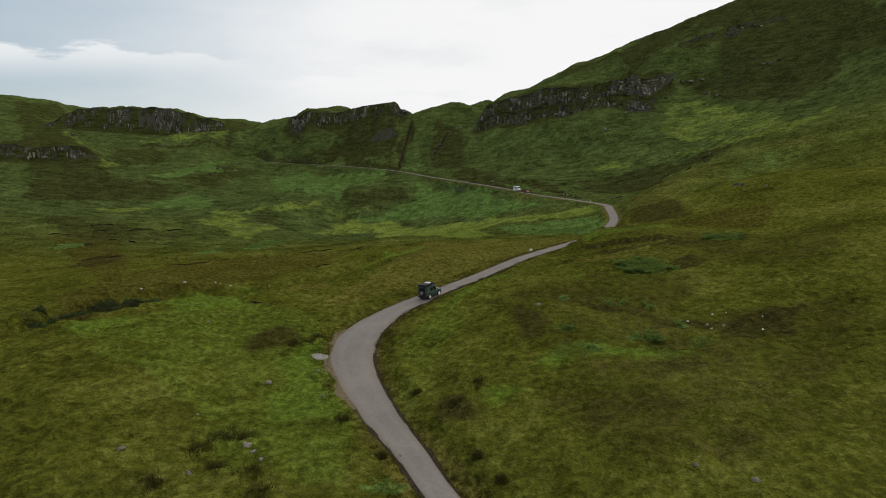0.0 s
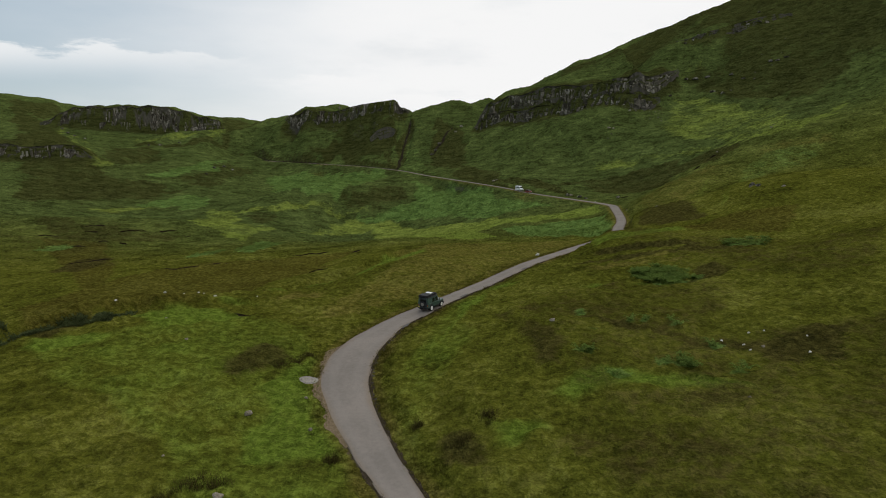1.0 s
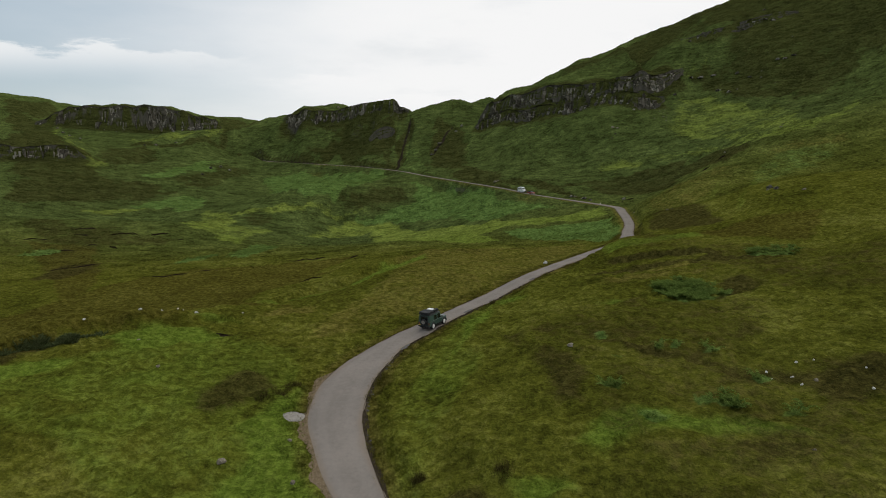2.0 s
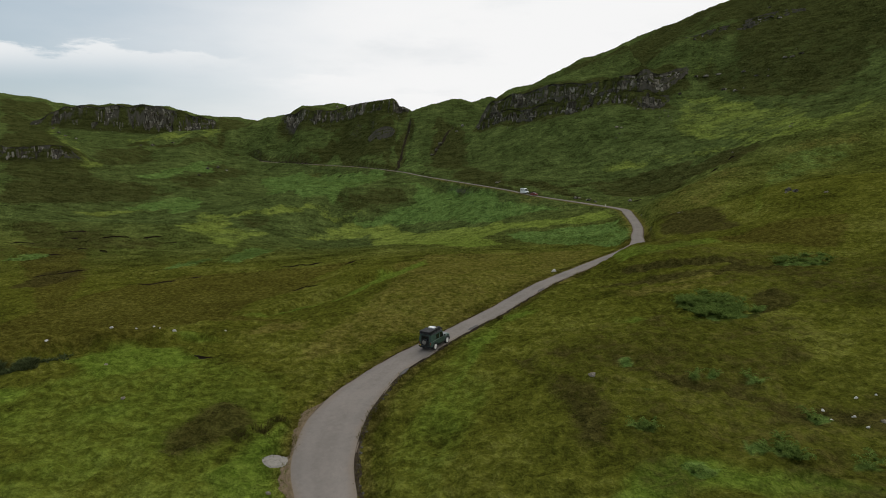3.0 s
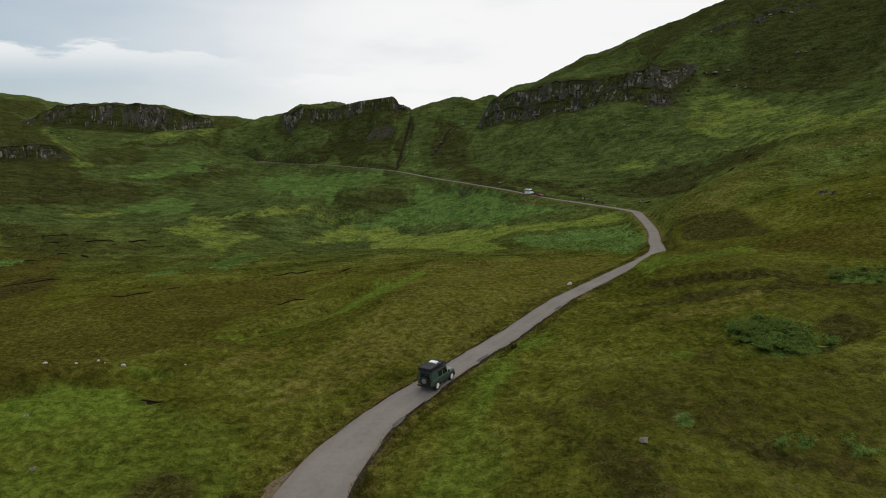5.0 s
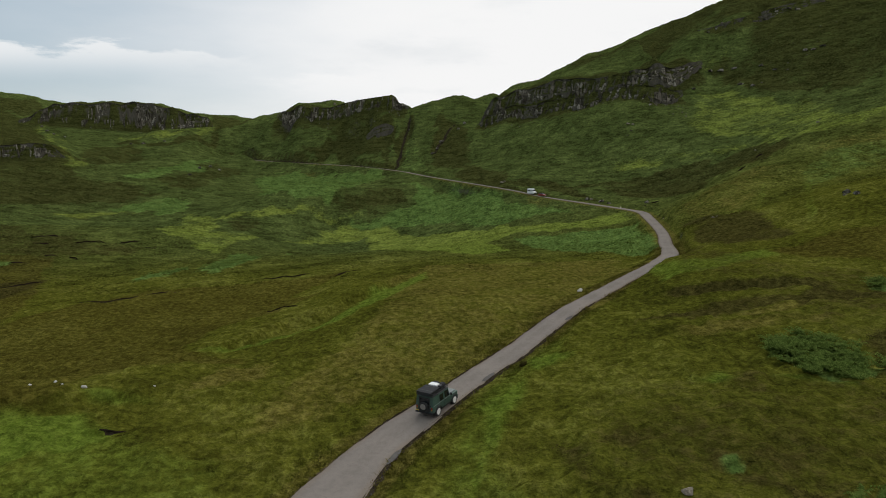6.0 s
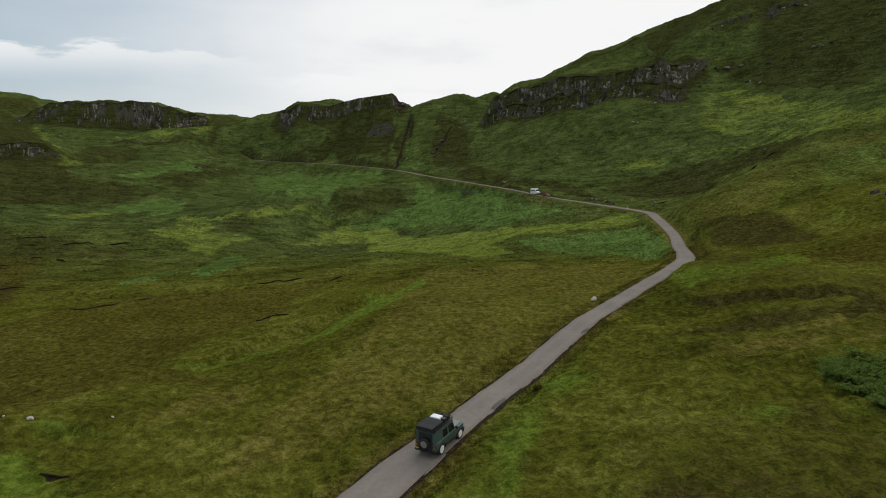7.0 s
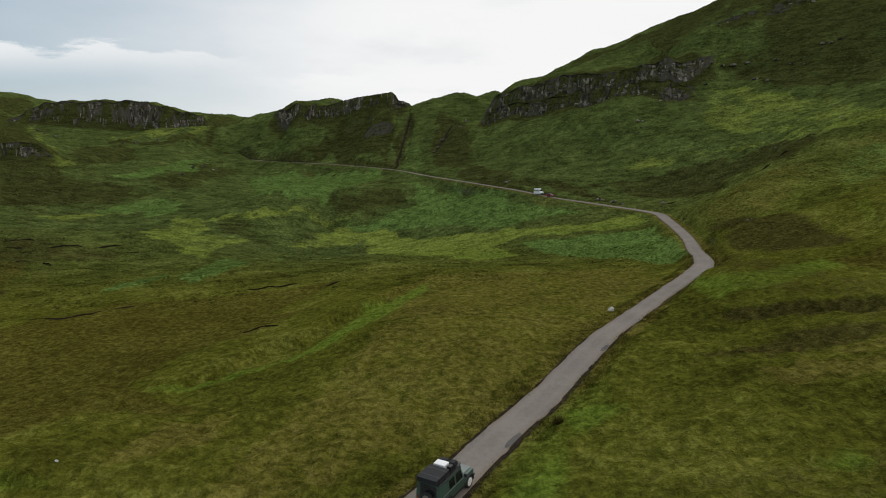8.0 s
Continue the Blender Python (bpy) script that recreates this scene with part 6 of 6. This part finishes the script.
def off_roader():
    """A long-wheelbase off-road vehicle with a loaded roof rack; it faces +y."""
    car = new("off_road_vehicle")
    wheel_r = 0.43
    block("chassis", DARK_METAL, car, (-0.55, 0.55, -2.1, 2.0, 0.38, 0.62), bevel=0.02)
    block("body", CAR_GREEN, car, (-0.86, 0.86, -2.18, 0.80, 0.56, 1.16), bevel=0.035)
    block("wing", CAR_GREEN, car, (-0.86, -0.52, 0.80, 2.08, 0.62, 1.10), bevel=0.05, ty1=0.02)
    block("wing", CAR_GREEN, car, (0.52, 0.86, 0.80, 2.08, 0.62, 1.10), bevel=0.05, ty1=0.02)
    block("bonnet", BONNET, car, (-0.66, 0.66, 0.74, 2.08, 0.98, 1.17), "lighter grey-green bonnet", bevel=0.05, ty1=0.05)
    block("grille", DARK_PLASTIC, car, (-0.50, 0.50, 2.02, 2.11, 0.66, 1.06), bevel=0.015)
    upper = block("hard_top", CAR_GREEN, car, (-0.86, 0.86, -2.17, 0.72, 1.15, 1.93), bevel=0.03, tx=0.09, ty0=0.05, ty1=0.24)
    block("roof", ROOF_DARK, car, (-0.80, 0.80, -2.16, 0.56, 1.92, 2.00), bevel=0.035, tx=0.06, ty0=0.05, ty1=0.06)
    for s in (-1, 1):
        def side(name, mat, y0, y1, z0, z1, lift, label=""):
            bm = bmesh.new()
            lean = 0.09 / 0.78
            pts = []
            for y, z in ((y0, z0), (y1, z0), (y1 - 0.24 * max(0, (z1 - 1.15)) * (1 if y1 > 0.3 else 0), z1), (y0, z1)):
                x = 0.86 - max(0, z - 1.15) * lean
                pts.append((s * x, y, z))
            inner = [bm.verts.new((x - s * 0.02, y, z)) for x, y, z in pts]
            outer = [bm.verts.new((x + s * lift, y, z)) for x, y, z in pts]
            bm.faces.new(outer)
            for i in range(4):
                j = (i + 1) % 4
                bm.faces.new((inner[i], inner[j], outer[j], outer[i]))
            bmesh.ops.recalc_face_normals(bm, faces=bm.faces[:])
            return part(name, bm, mat, car, label)
        side("front_door", CAR_GREEN, -0.30, 0.66, 0.62, 1.14, 0.014)
        side("front_window", CAR_GLASS, -0.22, 0.56, 1.22, 1.80, 0.006)
        side("rear_door", CAR_GREEN, -1.14, -0.36, 0.62, 1.14, 0.014)
        side("rear_window", CAR_GLASS, -1.06, -0.40, 1.24, 1.78, 0.006)
        side("side_panel", CAR_GREEN, -2.05, -1.22, 1.22, 1.82, 0.008)
        block("waist_rail", GALVANISED, car, (s * 0.865 - 0.012, s * 0.865 + 0.012, -2.15, 0.74, 1.135, 1.165), "pale galvanised trim", bevel=0.0)
        block("sill", DARK_PLASTIC, car, (s * 0.80 - 0.06, s * 0.80 + 0.06, -0.80, 0.95, 0.44, 0.56), bevel=0.02)
        block("mirror", DARK_PLASTIC, car, (s * 1.00 - 0.10, s * 1.00 + 0.10, 0.62, 0.68, 1.22, 1.44), bevel=0.02)
        bm = bmesh.new()
        tube(bm, [(s * 0.84, 0.68, 1.20), (s * 0.96, 0.66, 1.28)], 0.015)
        part("mirror_arm", bm, DARK_PLASTIC, car)
        block("door_handle", DARK_METAL, car, (s * 0.875 - 0.015, s * 0.875 + 0.015, -0.22, -0.08, 1.02, 1.07), bevel=0.005)
        arch(car, 1.49, s * 0.86, 0.47, DARK_PLASTIC)
        arch(car, -1.30, s * 0.86, 0.47, DARK_PLASTIC)
        for y in (1.49, -1.30):
            wheel(car, "wheel", pose(s * 0.76, y, wheel_r), wheel_r, 0.26, RIM, s)
        block("mud_flap", RUBBER, car, (s * 0.76 - 0.14, s * 0.76 + 0.14, -1.86, -1.84, 0.22, 0.60), bevel=0.0)
        block("tail_light", RED_LENS, car, (s * 0.74 - 0.05, s * 0.74 + 0.05, -2.215, -2.18, 0.92, 1.03), bevel=0.008)
        block("indicator", AMBER_LENS, car, (s * 0.74 - 0.05, s * 0.74 + 0.05, -2.21, -2.18, 0.78, 0.88), bevel=0.008)
        bm = bmesh.new()
        bmesh.ops.create_cone(bm, cap_ends=True, segments=18, radius1=0.10, radius2=0.09, depth=0.06, matrix=pose(s * 0.62, 2.10, 0.88, 90, 0, 0))
        part("headlight", bm, LAMP_GLASS, car)
    block("front_bumper", DARK_METAL, car, (-0.85, 0.85, 2.10, 2.26, 0.50, 0.66), bevel=0.03)
    block("rear_bumper", DARK_METAL, car, (-0.84, 0.84, -2.32, -2.17, 0.46, 0.60), bevel=0.03)
    door = block("tailgate", ROOF_DARK, car, (-0.58, 0.58, -2.215, -2.17, 0.62, 1.86), "black back door", bevel=0.012, tx=0.05)
    block("window", CAR_GLASS, door, (-0.46, 0.46, -2.222, -2.212, 1.28, 1.74), bevel=0.0)
    block("hinge", DARK_METAL, door, (0.56, 0.64, -2.235, -2.18, 0.80, 0.92), bevel=0.01)
    block("hinge", DARK_METAL, door, (0.56, 0.64, -2.235, -2.18, 1.10, 1.22), bevel=0.01)
    wheel(car, "spare_wheel", pose(0.02, -2.36, 1.10, 0, 0, -90), 0.39, 0.24, SPARE_RIM, 1)
    block("number_plate", PLATE, car, (-0.78, -0.46, -2.335, -2.32, 0.64, 0.72), "plain yellow plate", bevel=0.0)
    # windscreen in two panes with a post
    for s in (-1, 1):
        bm = bmesh.new()
        pts = [(s * 0.03, 0.725, 1.24), (s * 0.78, 0.725, 1.24), (s * 0.73, 0.565, 1.78), (s * 0.03, 0.565, 1.78)]
        bm.faces.new([bm.verts.new(p) for p in pts])
        bmesh.ops.solidify(bm, geom=bm.faces[:], thickness=0.012)
        part("windscreen_pane", bm, CAR_GLASS, car)
    # roof rack with its load
    bm = bmesh.new()
    for z in (2.07, 2.16):
        tube(bm, [(-0.70, -2.15, z), (0.70, -2.15, z), (0.70, 0.60, z), (-0.70, 0.60, z), (-0.70, -2.15, z)], 0.018)
    for y in (-2.0, -1.35, -0.7, -0.05, 0.5):
        tube(bm, [(-0.70, y, 2.07), (0.70, y, 2.07)], 0.014)
        for s in (-1, 1):
            tube(bm, [(s * 0.70, y, 1.94), (s * 0.70, y, 2.16)], 0.014)
    rack = part("roof_rack", bm, DARK_METAL, car)
    tent = block("roof_tent", TENT, car, (-0.70, 0.70, -2.42, -0.78, 2.12, 2.36), "black folded roof tent in its cover", bevel=0.07, tx=0.03, ty0=0.10, ty1=0.04)
    block("lid", TENT, tent, (-0.72, 0.72, -2.40, -0.80, 2.345, 2.385), bevel=0.02, tx=0.04)
    for y in (-1.95, -1.15):
        block("strap", DARK_PLASTIC, tent, (-0.725, 0.725, y - 0.03, y + 0.03, 2.11, 2.392), bevel=0.0, tx=0.02)
    block("storage_box", WHITE_PAINT, car, (-0.56, 0.30, -0.68, -0.10, 2.09, 2.42), "white plastic storage box", bevel=0.04, tx=0.03)
    bag = bmesh.new()
    solid(bag, -0.62, 0.05, -0.06, 0.50, 2.09, 2.34, 0.07, 0.05, 0.07, 0.09)
    part("bag", bag, TENT, car, "black duffel bag")
    bag = bmesh.new()
    solid(bag, 0.10, 0.64, -0.10, 0.48, 2.09, 2.38, 0.08, 0.06, 0.08, 0.09)
    part("bag", bag, TENT, car, "black duffel bag")
    block("jerry_can", DARK_METAL, car, (0.36, 0.66, -0.60, -0.20, 2.09, 2.40), bevel=0.05)
    return tagged(car, "dark green off-road vehicle with a loaded roof rack on the road", "car")


def loft(bm, rows, bevel=0.0):
    """A closed hull through cross-sections: rows of (y, half width low, half width high, z low, z high)."""
    rings = []
    for y, w0, w1, z0, z1 in rows:
        zm = z0 + (z1 - z0) * 0.55
        pts = [(-w0 * 0.94, z0), (w0 * 0.94, z0), (w0, z0 + 0.12), (w0, zm), (w1, z1 - 0.06), (w1 * 0.86, z1), (-w1 * 0.86, z1), (-w1, z1 - 0.06), (-w0, zm), (-w0, z0 + 0.12)]
        rings.append([bm.verts.new((x, y, z)) for x, z in pts])
    for a, b in zip(rings[:-1], rings[1:]):
        for i in range(len(a)):
            j = (i + 1) % len(a)
            bm.faces.new((a[i], a[j], b[j], b[i])).smooth = False
    bm.faces.new(rings[0])
    bm.faces.new(rings[-1])
    bmesh.ops.recalc_face_normals(bm, faces=bm.faces[:])


def camper_van():
    """A white high-topped van; it faces +y."""
    van = new("camper_van")
    bm = bmesh.new()
    loft(bm, [(-1.80, 0.92, 0.84, 0.42, 2.50), (-1.70, 0.98, 0.88, 0.36, 2.60), (0.9, 0.98, 0.88, 0.34, 2.62), (1.25, 0.98, 0.84, 0.34, 2.30), (1.75, 0.97, 0.82, 0.34, 1.42), (2.50, 0.92, 0.74, 0.36, 1.12), (2.62, 0.84, 0.68, 0.44, 0.98)])
    part("body", bm, WHITE_PAINT, van)
    bm = bmesh.new()
    bm.faces.new([bm.verts.new(p) for p in ((-0.80, 1.76, 1.44), (0.80, 1.76, 1.44), (0.76, 1.30, 2.22), (-0.76, 1.30, 2.22))])
    bmesh.ops.solidify(bm, geom=bm.faces[:], thickness=-0.02)
    part("windscreen", bm, CAR_GLASS, van)
    for s in (-1, 1):
        for y0, y1 in ((0.45, 1.25), (-0.55, 0.30), (-1.5, -0.70)):
            block("side_window", CAR_GLASS, van, (s * 0.95 - 0.03, s * 0.95 + 0.03, y0, y1, 1.48, 1.98), bevel=0.0)
        block("headlight", LAMP_GLASS, van, (s * 0.68 - 0.14, s * 0.68 + 0.14, 2.50, 2.60, 0.82, 1.0), bevel=0.02)
        block("mirror", DARK_PLASTIC, van, (s * 1.10 - 0.08, s * 1.10 + 0.08, 1.35, 1.45, 1.35, 1.65), bevel=0.02)
        for y in (1.65, -1.10):
            wheel(van, "wheel", pose(s * 0.86, y, 0.34), 0.34, 0.22, RIM, s)
    block("bumper", DARK_PLASTIC, van, (-0.90, 0.90, 2.52, 2.68, 0.40, 0.62), bevel=0.04)
    block("grille", DARK_PLASTIC, van, (-0.50, 0.50, 2.55, 2.64, 0.70, 0.88), bevel=0.01)
    return tagged(van, "white camper van on the narrow road", "van")


def hatchback():
    """A small red car; it faces +y."""
    car = new("small_car")
    bm = bmesh.new()
    loft(bm, [(-1.95, 0.80, 0.74, 0.40, 0.92), (-1.85, 0.84, 0.78, 0.30, 1.0), (1.1, 0.85, 0.78, 0.26, 0.98), (1.85, 0.82, 0.70, 0.28, 0.82), (1.98, 0.72, 0.62, 0.36, 0.70)])
    part("body", bm, RED_PAINT, car)
    bm = bmesh.new()
    loft(bm, [(-1.80, 0.76, 0.66, 0.90, 1.05), (-1.25, 0.77, 0.58, 0.90, 1.46), (0.25, 0.77, 0.58, 0.90, 1.48), (1.15, 0.75, 0.70, 0.90, 1.0)])
    part("cabin", bm, CAR_GLASS, car, "dark glazed cabin")
    block("roof", RED_PAINT, car, (-0.60, 0.60, -1.25, 0.28, 1.44, 1.50), bevel=0.02, tx=0.05, ty1=0.05)
    for s in (-1, 1):
        block("headlight", LAMP_GLASS, car, (s * 0.58 - 0.13, s * 0.58 + 0.13, 1.84, 1.95, 0.60, 0.74), bevel=0.02)
        block("mirror", RED_PAINT, car, (s * 0.93 - 0.08, s * 0.93 + 0.08, 0.80, 0.92, 0.95, 1.08), bevel=0.02)
        for y in (1.22, -1.22):
            wheel(car, "wheel", pose(s * 0.74, y, 0.30), 0.30, 0.18, RIM, s)
    block("number_plate", WHITE_PAINT, car, (-0.25, 0.25, 1.96, 2.0, 0.42, 0.53), "plain white plate", bevel=0.0)
    return tagged(car, "small dark red car on the narrow road", "car")


rover = off_roader()
rover.matrix_world = pose(-2.1, 90.8, road_height(-2.1, 90.8) - 0.01, 0.8, 0, -30)
van = camper_van()
van.matrix_world = pose(39.4, 315.6, road_height(39.4, 315.6), 0, 0, 215)
red = hatchback()
red.matrix_world = pose(43.6, 310.4, road_height(43.6, 310.4), 0, 0, 215)
